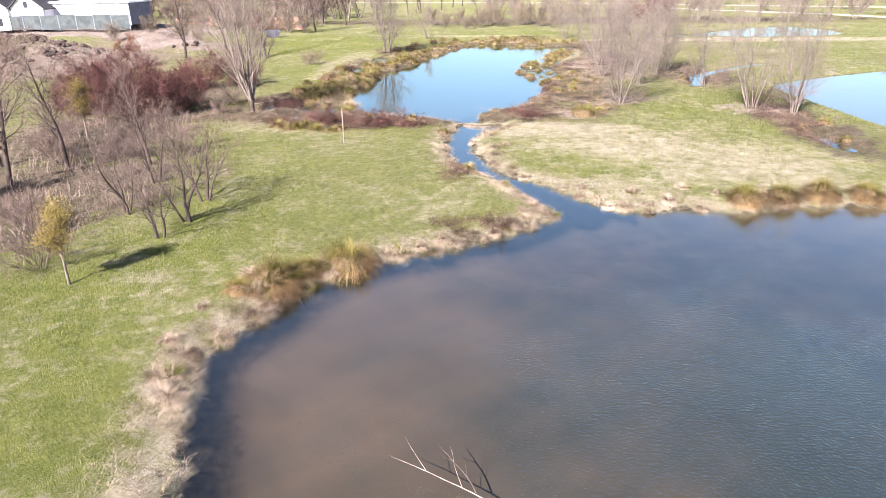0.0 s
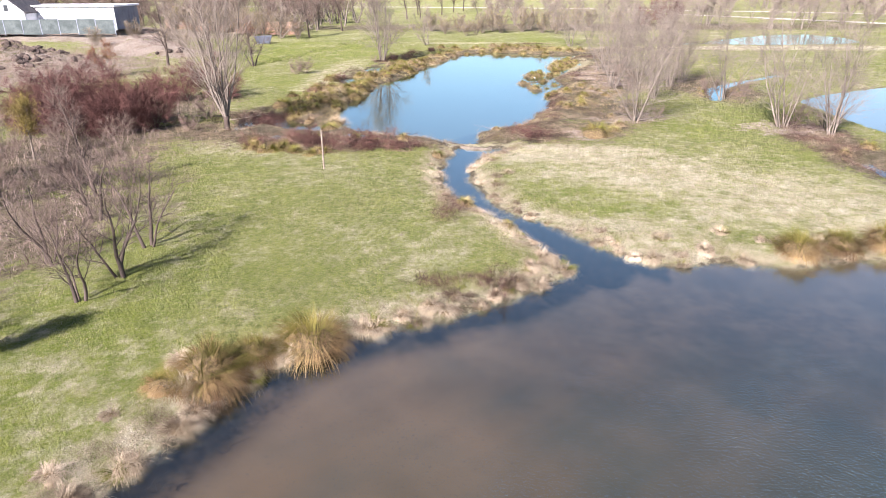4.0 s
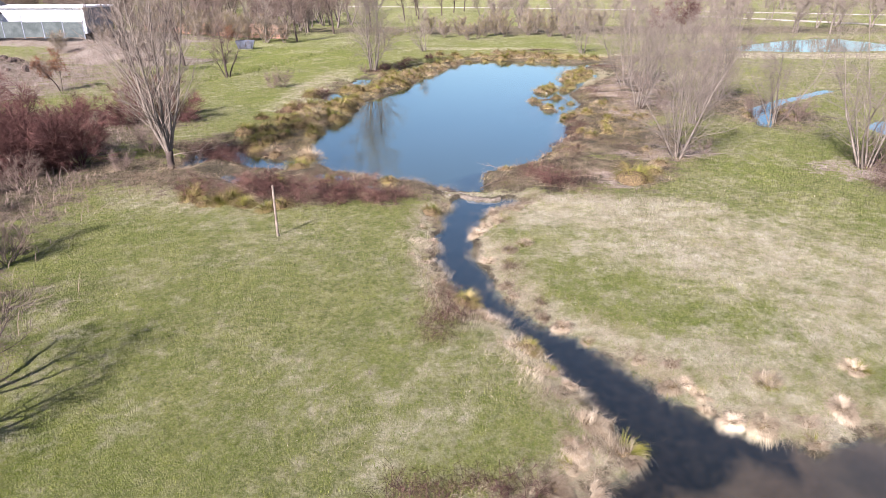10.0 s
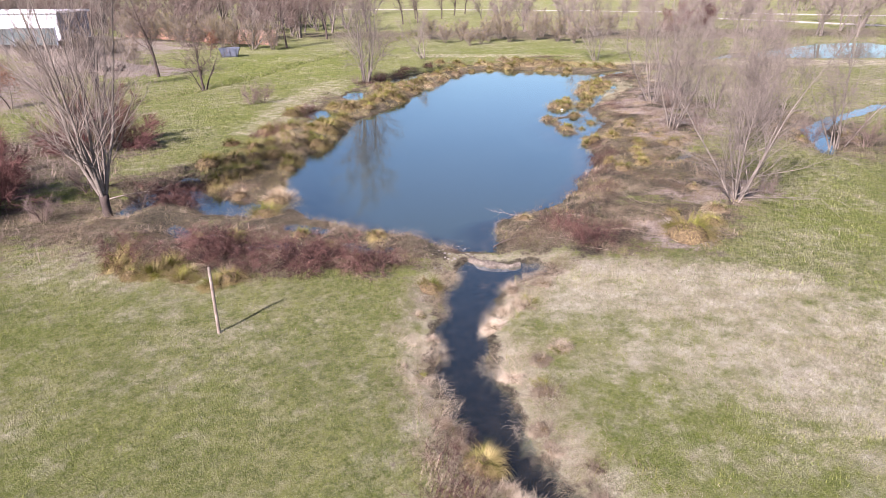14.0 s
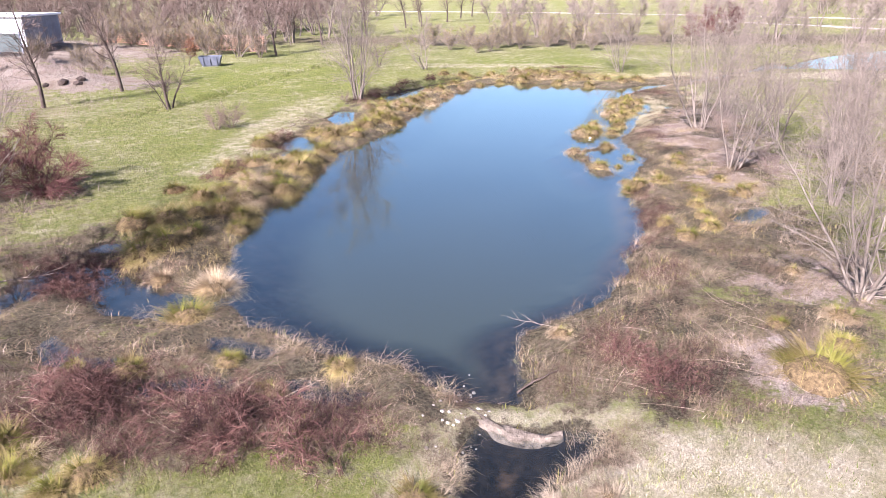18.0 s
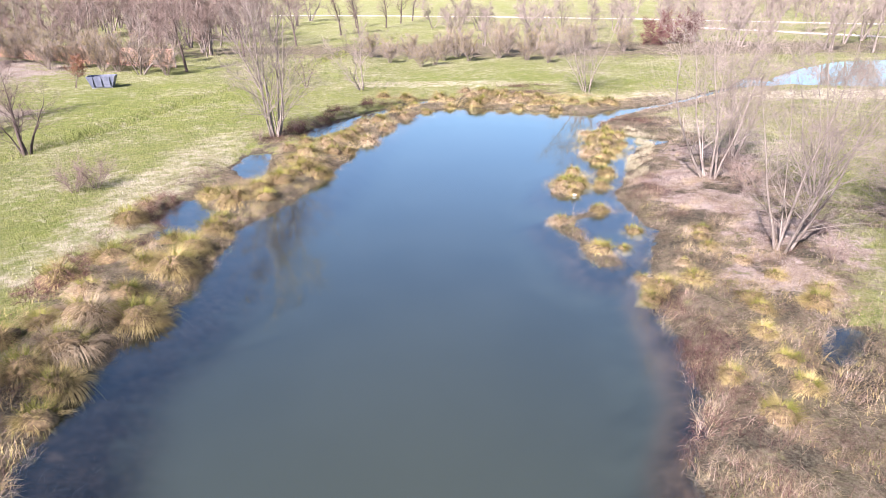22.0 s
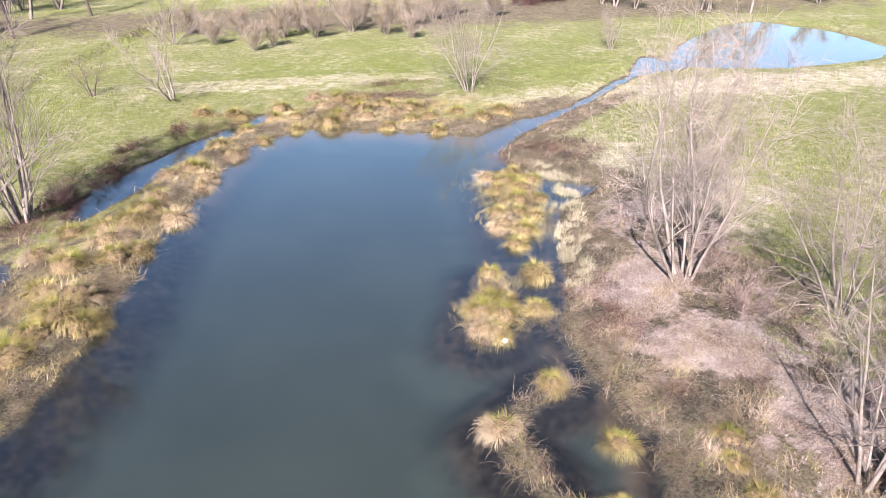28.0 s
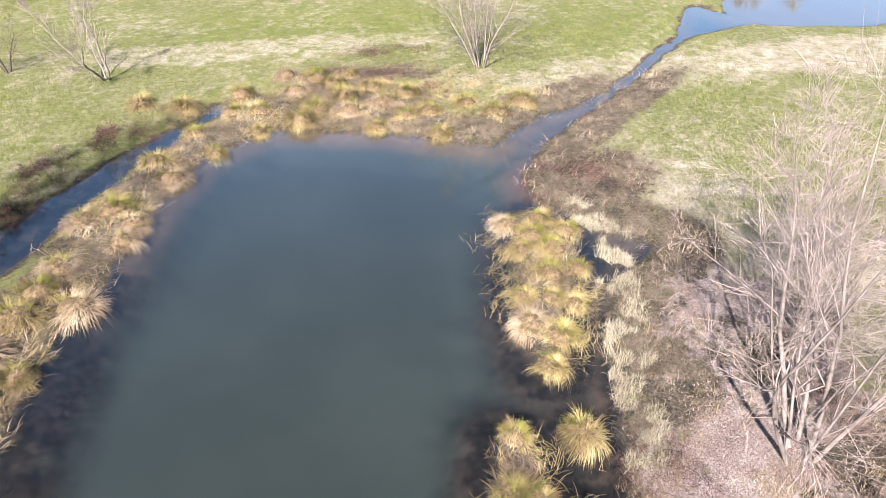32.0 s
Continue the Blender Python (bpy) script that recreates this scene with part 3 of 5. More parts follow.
# ---- plants: blades ----
def blade_mesh(name, base, az, lean, length, width, droop=0.5, levels=2, tone=None):
    """Arching blades: a root, a heading, a lean from upright (radians), a length and a width each."""
    base, az, lean, length, width = [np.asarray(v, float) for v in (base, az, lean, length, width)]
    n = len(base)
    side = np.stack([-np.sin(az), np.cos(az), np.zeros(n)], -1) * width[:, None] / 2
    rows, at, ang = [], base.copy(), lean.copy()
    rows += [at - side, at + side]
    for k in range(1, levels + 1):
        step = (length / levels)[:, None]
        at = at + step * np.stack([np.cos(az) * np.sin(ang), np.sin(az) * np.sin(ang), np.cos(ang)], -1)
        ang = np.minimum(ang + droop * (0.6 + 0.8 * lean), 2.6)
        if k < levels:
            s = side * (1 - 0.45 * k / levels)
            rows += [at - s, at + s]
        else:
            rows += [at]
    per = 2 * levels + 1
    verts = np.stack(rows, 1).reshape(-1, 3)
    off = (np.arange(n) * per)[:, None]
    q = [off + np.array([2 * k, 2 * k + 1, 2 * k + 3, 2 * k + 2]) for k in range(levels - 1)]
    t = off + np.array([2 * levels - 2, 2 * levels - 1, 2 * levels])
    quads = np.stack(q, 1).reshape(-1, 4) if q else None
    if tone is None:
        tone = np.clip(0.5 + 0.42 * wobble(base[:, 0], base[:, 1], 2.2, 7.0) + 0.34 * wobble(base[:, 0], base[:, 1], 0.55, 2.0), 0, 1)
    return mesh_data(name, verts, quads, t, tone=np.repeat(tone, per))


def tuft_mesh(name, seed, n, r0, length, lean_lo, lean_hi, width, droop, levels=3, sweep=0.3):
    g = np.random.default_rng(seed)
    # locks of blades that lie together, from a few hearts, all swept a little to one side
    hearts = 4
    ha, hr = g.uniform(0, 6.28, hearts), 0.75 * r0 * g.uniform(0.2, 1, hearts)
    m = max(6, n // 9)
    lock_az, lock_k, lock_len, lock_heart = g.uniform(0, 6.28, m), g.uniform(0, 1, m) ** 0.8, g.uniform(0.6, 1.15, m), g.integers(0, hearts, m)
    w = g.integers(0, m, n)
    az = lock_az[w] + g.normal(0, 0.2, n)
    k = np.clip(lock_k[w] + g.normal(0, 0.08, n), 0, 1.1)
    lean = lean_lo + (lean_hi - lean_lo) * k
    vx, vy, vz = np.sin(lean) * np.cos(az) + sweep * math.cos(seed), np.sin(lean) * np.sin(az) + sweep * math.sin(seed), np.cos(lean)
    rr = r0 * k * g.uniform(0.4, 0.9, n)
    h = lock_heart[w]
    base = np.stack([rr * np.cos(az) + hr[h] * np.cos(ha[h]), rr * np.sin(az) + hr[h] * np.sin(ha[h]), np.full(n, -0.06)], -1)
    az, lean = np.arctan2(vy, vx), np.arctan2(np.hypot(vx, vy), vz)
    return blade_mesh(name, base, az, lean, length * lock_len[w] * g.uniform(0.7, 1.1, n), width * g.uniform(0.7, 1.3, n), droop, levels,
                      g.uniform(0.1, 0.85, m)[w])


def lump(seed, r, squash=0.6, cuts=2):
    """A rounded uneven lump."""
    bm = bmesh.new()
    bmesh.ops.create_icosphere(bm, subdivisions=cuts, radius=r)
    for v in bm.verts:
        k = 1 + 0.28 * noise.noise(v.co * (1.6 / r) + Vector((seed * 3.1, seed, 0)))
        v.co = Vector((v.co.x * k, v.co.y * k, v.co.z * k * squash))
    for f in bm.faces:
        f.smooth = True
    return bm


def make_tussock(seed, green, straw, share, label, slump=0.0, dense=1.15, fine=0.85, skirt=0.28):
    """A sedge tussock: an upright green crown over a hanging skirt of bleached blades. slump: how far it lies over."""
    root = tagged(new("sedge_tussock"), label, "tussock", "sedge tussocks along the ponds")
    part("green_crown", tuft_mesh("green_crown", seed, int(950 * share * dense), 0.24, 0.60, 0.04 + 0.6 * slump, 0.85 + 0.4 * slump, 0.0115 * fine, 0.36, 2, 0.25 + slump), green, root, "green arching sedge blades")
    part("straw_skirt", tuft_mesh("straw_skirt", seed + 50, int(1200 * (1.35 - share) * dense), 0.36, 0.70, skirt + slump, 1.3, 0.0125 * fine, 0.62, 3, 0.24 + slump), straw, root,
         "bleached straw-coloured dead blades")
    part("root_mound", lump(seed, 0.40 if slump == 0 else 0.26, 0.62 if slump == 0 else 0.3, 2), M_ROOT, root, "dark matted root mound")
    return root


ground_at = lambda x, y: float(ground_height(np.array([x], float), np.array([y], float))[0])


# ---- plants: trees ----
def grow(g, start, heading, length, n, bend, lift):
    """Wandering lines from many starts at once, which slowly turn upwards (or down)."""
    pts, d = [start], heading.copy()
    for _ in range(n):
        d = d + g.normal(0, bend, d.shape)
        d[:, 2] += lift
        d /= np.linalg.norm(d, axis=1)[:, None] + 1e-9
        pts.append(pts[-1] + d * (length / n)[:, None])
    return np.stack(pts, 1)


def turn_from(g, d, angle):
    """Headings at an angle to d, to a chance side."""
    u = np.cross(d, g.normal(0, 1, d.shape))
    u /= np.linalg.norm(u, axis=1)[:, None] + 1e-9
    return d * np.cos(angle)[:, None] + u * np.sin(angle)[:, None]


def along(lines, which, k):
    """Places at the shares k of the lines chosen, and the headings there."""
    m = lines.shape[1] - 1
    i = np.minimum((k * m).astype(int), m - 1)
    a, b = lines[which, i], lines[which, i + 1]
    d = b - a
    return a + d * (k * m - i)[:, None], d / (np.linalg.norm(d, axis=1)[:, None] + 1e-9)


def tube_mesh(name, lines, radii, sides):
    """Tapered tubes along lines, all in one mesh."""
    n, m = lines.shape[:2]
    d = lines[:, -1] - lines[:, 0]
    d /= np.linalg.norm(d, axis=1)[:, None] + 1e-9
    u = np.cross(d, np.array((0.31, 0.87, 0.38)))
    u /= np.linalg.norm(u, axis=1)[:, None] + 1e-9
    w = np.cross(d, u)
    a = np.arange(sides) * 2 * np.pi / sides
    ring = np.cos(a)[None, :, None] * u[:, None] + np.sin(a)[None, :, None] * w[:, None]
    body = lines[:, :-1, None, :] + radii[:, :-1, None, None] * ring[:, None]
    per = (m - 1) * sides + 1
    verts = np.concatenate([body.reshape(n, -1, 3), lines[:, -1:, :]], 1)
    i = np.arange(sides)
    j = (i + 1) % sides
    quads = [np.stack([k * sides + i, k * sides + j, (k + 1) * sides + j, (k + 1) * sides + i], -1) for k in range(m - 2)]
    tip = np.stack([(m - 2) * sides + i, (m - 2) * sides + j, np.full(sides, per - 1)], -1)
    off = (np.arange(n) * per)[:, None, None]
    q = (off + np.concatenate(quads)[None]).reshape(-1, 4) if quads else None
    return mesh_data(name, verts.reshape(-1, 3), q, (off + tip[None]).reshape(-1, 3), smooth=True, tone=np.repeat(np.linspace(0.35, 0.85, n), per))


def twig_mesh(name, g, lines, width):
    """Thin twigs, each a bent tapered sliver turned to a chance side."""
    n = len(lines)
    d = lines[:, 2] - lines[:, 0]
    u = np.cross(d, g.normal(0, 1, (n, 3)))
    u *= width / 2 / (np.linalg.norm(u, axis=1)[:, None] + 1e-9)
    verts = np.stack([lines[:, 0] - u, lines[:, 0] + u, lines[:, 1] - 0.75 * u, lines[:, 1] + 0.75 * u, lines[:, 2]], 1)
    off = (np.arange(n) * 5)[:, None]
    return mesh_data(name, verts.reshape(-1, 3), off + np.array([0, 1, 3, 2]), off + np.array([2, 3, 4]), tone=np.repeat(g.uniform(0, 1, n), 5))


def tree_lines(g, height, stems, lean, counts, angle, twig, base_r, low, lift, stub, limb, clump=0.15):
    """Stems, limbs, branches and twigs of a bare tree, as lines with their radii."""
    az = 2 * np.pi * (np.arange(stems) + g.uniform(-0.3, 0.3, stems)) / stems
    tilt = lean * (g.uniform(0.2, 1.25, stems) if stems > 1 else g.uniform(0, 0.4, 1))
    d = np.stack([np.cos(az) * np.sin(tilt), np.sin(az) * np.sin(tilt), np.cos(tilt)], -1)
    L = height * g.uniform(0.7, 1.0, stems) * np.cos(tilt * 0.6) - stub
    off = (clump * g.uniform(0.3, 1.0, stems) if stems > 1 else 0 * az)
    start = np.stack([off * np.cos(az), off * np.sin(az), np.full(stems, stub - 0.1)], -1)
    stem = grow(g, start, d, L, 8, 0.04 if stems == 1 else 0.13 if stems < 5 else 0.085, 0.02 if stems < 5 else 0.055)
    r = base_r * g.uniform(0.55, 1.1, stems)
    out = [(stem, r[:, None] * np.linspace(1.15, 0.12, 9) ** 1.2)]
    n1 = stems * counts[0]
    w1 = np.repeat(np.arange(stems), counts[0])
    k1 = low + (0.98 - low) * (np.tile(np.arange(counts[0]), stems) + g.uniform(0, 1, n1)) / counts[0]
    p, dd = along(stem, w1, k1)
    ll = L[w1] * (1 - k1 * 0.7) * g.uniform(0.6, 1.2, n1) * limb
    bough = grow(g, p, turn_from(g, dd, angle * g.uniform(0.6, 1.25, n1)), ll, 4, 0.12, lift)
    lr = r[w1] * (1 - k1) ** 1.2 * 0.42 + 0.005
    out.append((bough, lr[:, None] * np.linspace(1, 0.2, 5)))
    n2 = n1 * counts[1]
    w2 = np.repeat(np.arange(n1), counts[1])
    k2 = 0.12 + 0.87 * (np.tile(np.arange(counts[1]), n1) + g.uniform(0, 1, n2)) / counts[1]
    p, dd = along(bough, w2, k2)
    bl = ll[w2] * (1.15 - k2 * 0.7) * g.uniform(0.35, 0.65, n2) + 0.15
    br = grow(g, p, turn_from(g, dd, angle * g.uniform(0.5, 1.2, n2)), bl, 3, 0.10, lift)
    out.append((br, np.maximum(lr[w2] * 0.4, 0.0055)[:, None] * np.linspace(1, 0.35, 4)))
    n3 = n2 * counts[2]
    w3 = np.repeat(np.arange(n2), counts[2])
    k3 = 0.08 + 0.91 * (np.tile(np.arange(counts[2]), n2) + g.uniform(0, 1, n3)) / counts[2]
    p, dd = along(br, w3, k3)
    tw = grow(g, p, turn_from(g, dd, angle * g.uniform(0.3, 1.1, n3)), twig * g.uniform(0.5, 1.3, n3), 2, 0.10, lift)
    out.append((tw, None))
    return out


def make_tree(name, seed, height, stems, lean, counts, angle, twig, bark, twigs, label, category="tree", group="", base_r=0.10,
              low=0.25, lift=0.05, twig_r=0.0062, stub=0.0, leaf=None, limb=0.4, boughs=None, clump=0.15):
    """A bare tree. counts: limbs on a stem, branches on a limb, twigs on a branch."""
    g = np.random.default_rng(seed)
    root = tagged(new(name), label, category, group)
    stem, bough, br, tw = tree_lines(g, height, stems, lean, counts, angle, twig, base_r, low, lift, stub, limb, clump)
    if stub:
        line = grow(g, np.array([[0, 0, -0.2]]), np.array([[0.05, 0.02, 1.0]]), np.array([stub + 0.35]), 5, 0.05, 0)
        part("bole", tube_mesh("bole", line, base_r * 2.6 * np.array([[1.35, 1.0, 0.9, 0.95, 1.05, 0.4]]), 12), M_BARK_DARK, root, "dark rugged bole")
    for k in range(stems):
        part("stem" if stems > 1 else "trunk", tube_mesh("stem", stem[0][k:k + 1], stem[1][k:k + 1], 7), bark, root)
    boughs = boughs or bark
    tagged(part("limbwork", tube_mesh("limbwork", bough[0], bough[1], 5), boughs, root), kind="stuff")
    tagged(part("branchwork", tube_mesh("branchwork", br[0], br[1], 3), boughs, root), kind="stuff")
    n = len(tw[0])
    tagged(part("crown", twig_mesh("crown", g, tw[0], twig_r * 2), twigs, root, "bare fine twigs"), kind="stuff")
    if leaf:
        ends = np.repeat(np.concatenate([tw[0][:, 1], tw[0][:, 2]]), leaf[1], 0)
        n = len(ends)
        ends = ends + g.normal(0, 0.06, (n, 3))
        tagged(part("foliage", blade_mesh("foliage", ends, g.uniform(0, 6.28, n), g.uniform(0.3, 2.4, n), np.full(n, leaf[2]), np.full(n, leaf[2] * 0.8), 0.3, 1),
                    leaf[0], root, leaf[3]), kind="stuff")
    return root


placed_once = set()


def put(src, x, y, turn=0.0, size=1.0, label="", sink=0.0):
    """The first use moves the model itself; later ones copy it."""
    m = pose(x, y, max(ground_at(x, y), -0.08) - sink, 0, 0, turn)
    if src.name in placed_once:
        src = copy_thing(src, m)
    else:
        placed_once.add(src.name)
        src.matrix_basis = m
    src.scale = (size, size, size)
    return tagged(src, label)


WG = "willows round the ponds"
pollard = make_tree("willow_tree", 11, 11.4, 13, 0.40, (13, 6, 7), 0.62, 0.6, M_BARK, M_TWIG, "bare pollard willow with pale upright stems on a dark bole",
                    group=WG, base_r=0.065, stub=0.9, low=0.08, twig_r=0.0042, limb=0.36, boughs=M_TWIG)
willow_b = make_tree("willow_tree", 12, 7.6, 6, 0.38, (17, 7, 9), 0.85, 0.62, M_BARK, M_TWIG, "bare dense grey willow at the pond's edge", group=WG, low=0.02, base_r=0.05, twig_r=0.0032,
                     limb=0.44, clump=0.16)
willow_c = make_tree("willow_tree", 13, 8.0, 7, 0.36, (13, 6, 8), 0.9, 0.7, M_BARK, M_TWIG, "bare spreading willow with many pale grey stems and twigs",
                     group=WG, base_r=0.044, low=0.12, limb=0.44, clump=0.3, twig_r=0.0032, lift=0.03)
willow_d = make_tree("willow_tree", 18, 8.4, 9, 0.20, (12, 6, 8), 0.8, 0.6, M_BARK, M_TWIG, "bare upright willow with thin pale stems", group=WG, base_r=0.05, low=0.06, clump=0.25, twig_r=0.004)
YG = "young trees on the grass"
young_a = make_tree("young_tree", 14, 5.6, 1, 0.1, (22, 7, 9), 0.85, 0.42, M_BARK_DARK, M_TWIG_BROWN, "bare young tree with a dark trunk on the grass",
                    group=YG, base_r=0.085, low=0.2, twig_r=0.0048)
young_b = make_tree("young_tree", 15, 3.7, 3, 0.6, (10, 6, 7), 0.85, 0.42, M_BARK_DARK, M_TWIG_BROWN, "low bare tree forking near the ground",
                    group=YG, base_r=0.06, low=0.2, twig_r=0.0035, limb=0.5)
young_c = make_tree("young_tree", 19, 4.4, 4, 0.6, (9, 5, 5), 0.6, 0.45, M_BARK, M_TWIG, "small bare tree with spreading pale branches", group=YG, base_r=0.05, low=0.2)
yellow_tree = make_tree("budding_tree", 20, 2.7, 1, 0.1, (18, 5, 5), 0.7, 0.3, M_BARK, M_TWIG_YELLOW, "small tree covered in yellow spring buds", base_r=0.05, low=0.35,
                        leaf=(M_TWIG_YELLOW, 4, 0.05, "yellow spring buds"))
beech = make_tree("beech_tree", 21, 3.6, 2, 0.25, (12, 5, 5), 0.8, 0.3, M_BARK_DARK, M_TWIG_BROWN, "young beech keeping its dry russet leaves", group=YG, base_r=0.05, low=0.3,
                  leaf=(M_RUSSET, 3, 0.09, "dry russet leaves"))
bush_a = make_tree("bare_shrub", 16, 2.3, 9, 0.75, (6, 4, 6), 0.6, 0.45, M_TWIG_BROWN, M_TWIG_BROWN, "leafless brown shrub in a thicket", "shrub",
                   "leafless shrubs", 0.02, 0.08, twig_r=0.0045)
bush_b = make_tree("red_shrub", 17, 3.2, 13, 1.0, (9, 6, 10), 0.7, 0.5, M_TWIG_RED, M_TWIG_RED, "dense leafless shrub with dark red twigs", "shrub",
                   "red-twigged shrubs", 0.02, 0.06, lift=-0.03, twig_r=0.005)
bush_c = make_tree("pale_shrub", 22, 2.6, 10, 0.5, (7, 4, 7), 0.5, 0.45, M_TWIG, M_TWIG, "leafless pale shrub on the far lawn", "shrub", "leafless shrubs", 0.02, 0.1,
                   leaf=(M_TWIG_YELLOW, 1, 0.035, "sparse yellow catkins"))

bramble = make_tree("bramble_bush", 41, 1.0, 16, 1.15, (4, 3, 5), 0.8, 0.26, M_CANE, M_CANE, "low arching tangle of leafless red-brown brambles", "bramble", "bramble bushes on the marsh",
                    0.008, 0.08, lift=-0.07, twig_r=0.0045, clump=0.35)
bramble_rng = np.random.default_rng(90)
for cx, cy, rx, ry, n in ((-6.6, 14.3, 3.0, 1.1, 15), (-3.2, 14.0, 1.2, 0.7, 4), (5.4, 17.2, 1.7, 1.6, 3), (-11.8, 20.6, 1.6, 1.4, 7), (-10.9, 36.0, 0.6, 5.5, 7), (2.9, -1.9, 0.5, 0.3, 1), (-7.2, 57.0, 0.4, 2.6, 5), (-8.7, 53.4, 0.5, 1.6, 4), (-4.8, 60.8, 0.4, 1.2, 3)):
    for k in range(n):
        put(bramble, cx + bramble_rng.uniform(-rx, rx), cy + bramble_rng.uniform(-ry, ry), k * 57 + cx * 9, bramble_rng.uniform(0.65, 1.15) * (0.6 if cy > 30 else 1.0))
# willows
for src, x, y, turn, s in ((pollard, -13.05, 18.4, 20, 1.0), (willow_b, 10.9, 20.8, 0, 1.0), (willow_c, 18.7, 19.3, 40, 1.0), (willow_c, 18.9, 30.3, 130, 0.9),
                           (willow_d, -9.2, 51.3, 70, 1.3), (willow_c, 11.6, 33.9, 200, 1.0), (willow_c, 12.3, 42.2, 0, 1.15), (willow_c, 11.7, 66.2, 90, 0.95),
                           (willow_d, 16.0, 34.2, 30, 0.85), (willow_b, 17.5, 36.6, 260, 0.9), (willow_d, 13.6, 28.6, 210, 0.7),
                           (willow_d, 14.6, 45.5, 140, 0.8), (willow_c, 15.6, 39.4, 75, 0.85), (willow_c, 26.2, 76.8, 10, 0.5), (willow_d, 20.6, 17.6, 300, 0.9)):
    put(src, x, y, turn, s)
# trees on the lawn and in the thicket
for src, x, y, turn, s in ((young_a, -21.9, 48.3, 0, 0.75), (young_a, -28.6, 54.3, 80, 1.15), (young_a, -30.3, 47.2, 150, 1.15), (young_c, -6.2, 68.2, 0, 0.9),
                           (young_b, -8.45, -3.9, 0, 0.8), (young_b, -8.25, -2.2, 100, 1.0), (young_b, -8.5, 0.0, 210, 0.95), (young_b, -10.8, -1.6, 300, 0.9), (young_b, -11.6, 2.2, 20, 1.0), (young_a, -13.2, 5.0, 40, 0.85),
                           (young_a, -17.0, 4.6, 130, 1.1), (young_a, -17.8, 1.8, 220, 1.2), (young_b, -22, 48.7, 60, 0.9), (young_a, -20.2, 4.5, 300, 1.2),
                           (young_a, -24.5, 79.8, 20, 1.1), (young_a, -22.6, 93.0, 70, 1.2), (young_c, -28.4, 78.4, 120, 1.2), (young_a, -19.2, 106, 10, 1.2),
                           (young_a, -15.8, 124, 50, 1.2), (young_a, -13.4, 127, 90, 1.1), (young_a, -9.9, 140, 130, 1.2), (young_a, -8.0, 152, 170, 1.2),
                           (young_a, -6.0, 160, 210, 1.2), (young_c, -8.5, 87, 100, 0.9), (young_a, -15.4, 141, 15, 1.1), (young_b, -11, 70, 33, 0.6)):
    put(src, x, y, turn, s * (1.32 if y > 45 else 1.0))
put(yellow_tree, -9.4, -7.5, 20, 1.1)
put(yellow_tree, -19.6, 10.6, 120, 1.35)
for x, y, s in ((-31.5, 38.9, 0.85), (-18.9, -1.0, 0.9)):
    put(beech, x, y, x * 40, s)
# shrubs
for x, y, s in ((-20.6, 15.6, 1.05), (-18.4, 16.0, 1.0), (-22.8, 17.0, 1.05), (-19.4, 18.6, 1.1), (-17.2, 18.0, 0.95), (-21.6, 19.2, 1.1), (-24.6, 18.6, 1.0), (-17.6, 28.4, 0.9), (-19.4, 27.2, 0.9), (29, 104.5, 1.3), (33, 106, 1.3)):
    put(bush_b, x, y, x * 61 + y * 13, s * 1.12)
thicket_rng = np.random.default_rng(31)
for k in range(17):
    x, y = thicket_rng.uniform(-21, -9.8), thicket_rng.uniform(-8, 14)
    if x > -11.2 - 0.02 * (y + 3) ** 2 + 0.9 or (abs(x + 12.5) < 1.2 and y > 10):
        x -= 3.5
    put(bush_a, x, y, k * 47, thicket_rng.uniform(0.5, 0.95))
for x, y, s in ((-14.6, 41.3, 0.75), (-15.2, 40.6, 0.65), (-15.0, 20.5, 0.7), (-14.6, 17.0, 0.5), (-12.4, 19.6, 0.45), (18.2, 31.4, 0.8), (19.9, 29.4, 0.8), (12.3, 21.6, 0.4), (19.9, 20.4, 0.8),
                (20.8, 18.8, 0.7), (13.5, 42.6, 0.6), (13.0, 40.2, 0.6), (-9.9, 50.2, 0.35), (-7.4, 54.6, 0.4), (-8.4, 53.2, 0.4), (13.4, 35.4, 0.5), (12.8, 33.0, 0.4)):
    put(bush_a, x, y, x * 31, s)
for x, y, s in ((0.5, 88, 1.2), (3.2, 87.4, 1.2), (6.6, 90, 1.4), (9.6, 88, 1.3), (-5.2, 86, 1.0), (-1.8, 82.6, 0.8), (-0.4, 84, 0.9), (12.6, 92, 1.3), (15.4, 95, 1.4), (2.0, 91, 1.4), (-7.8, 92, 1.1),
                (-3.2, 90, 1.1), (8.0, 95, 1.5), (18, 98, 1.3), (22, 96, 1.2), (11.5, 85.5, 0.9)):
    put(bush_c, x, y, x * 83, s)

# ---- tussocks ----
TUSSOCK = "sedge tussock with green blades over a bleached skirt"
tus = [make_tussock(1, M_SEDGE, M_STRAW_GOLD, 0.75, TUSSOCK), make_tussock(2, M_SEDGE, M_STRAW_GOLD, 0.65, TUSSOCK),
       make_tussock(3, M_SEDGE, M_STRAW_PALE, 0.3, "bleached sedge tussock, mostly dead straw"), make_tussock(4, M_SEDGE, M_STRAW_GOLD, 0.45, TUSSOCK)]
dark_tus = make_tussock(9, M_SEDGE_DARK, M_RUST, 0.62, "dark green sedge tussock with a rusty skirt of dead blades", 0.0, 3.0, 0.6, 0.5)
pale_tus = make_tussock(10, M_STRAW_PALE, M_STRAW_PALE, 0.9, "tall pale bleached grass tussock standing in water")
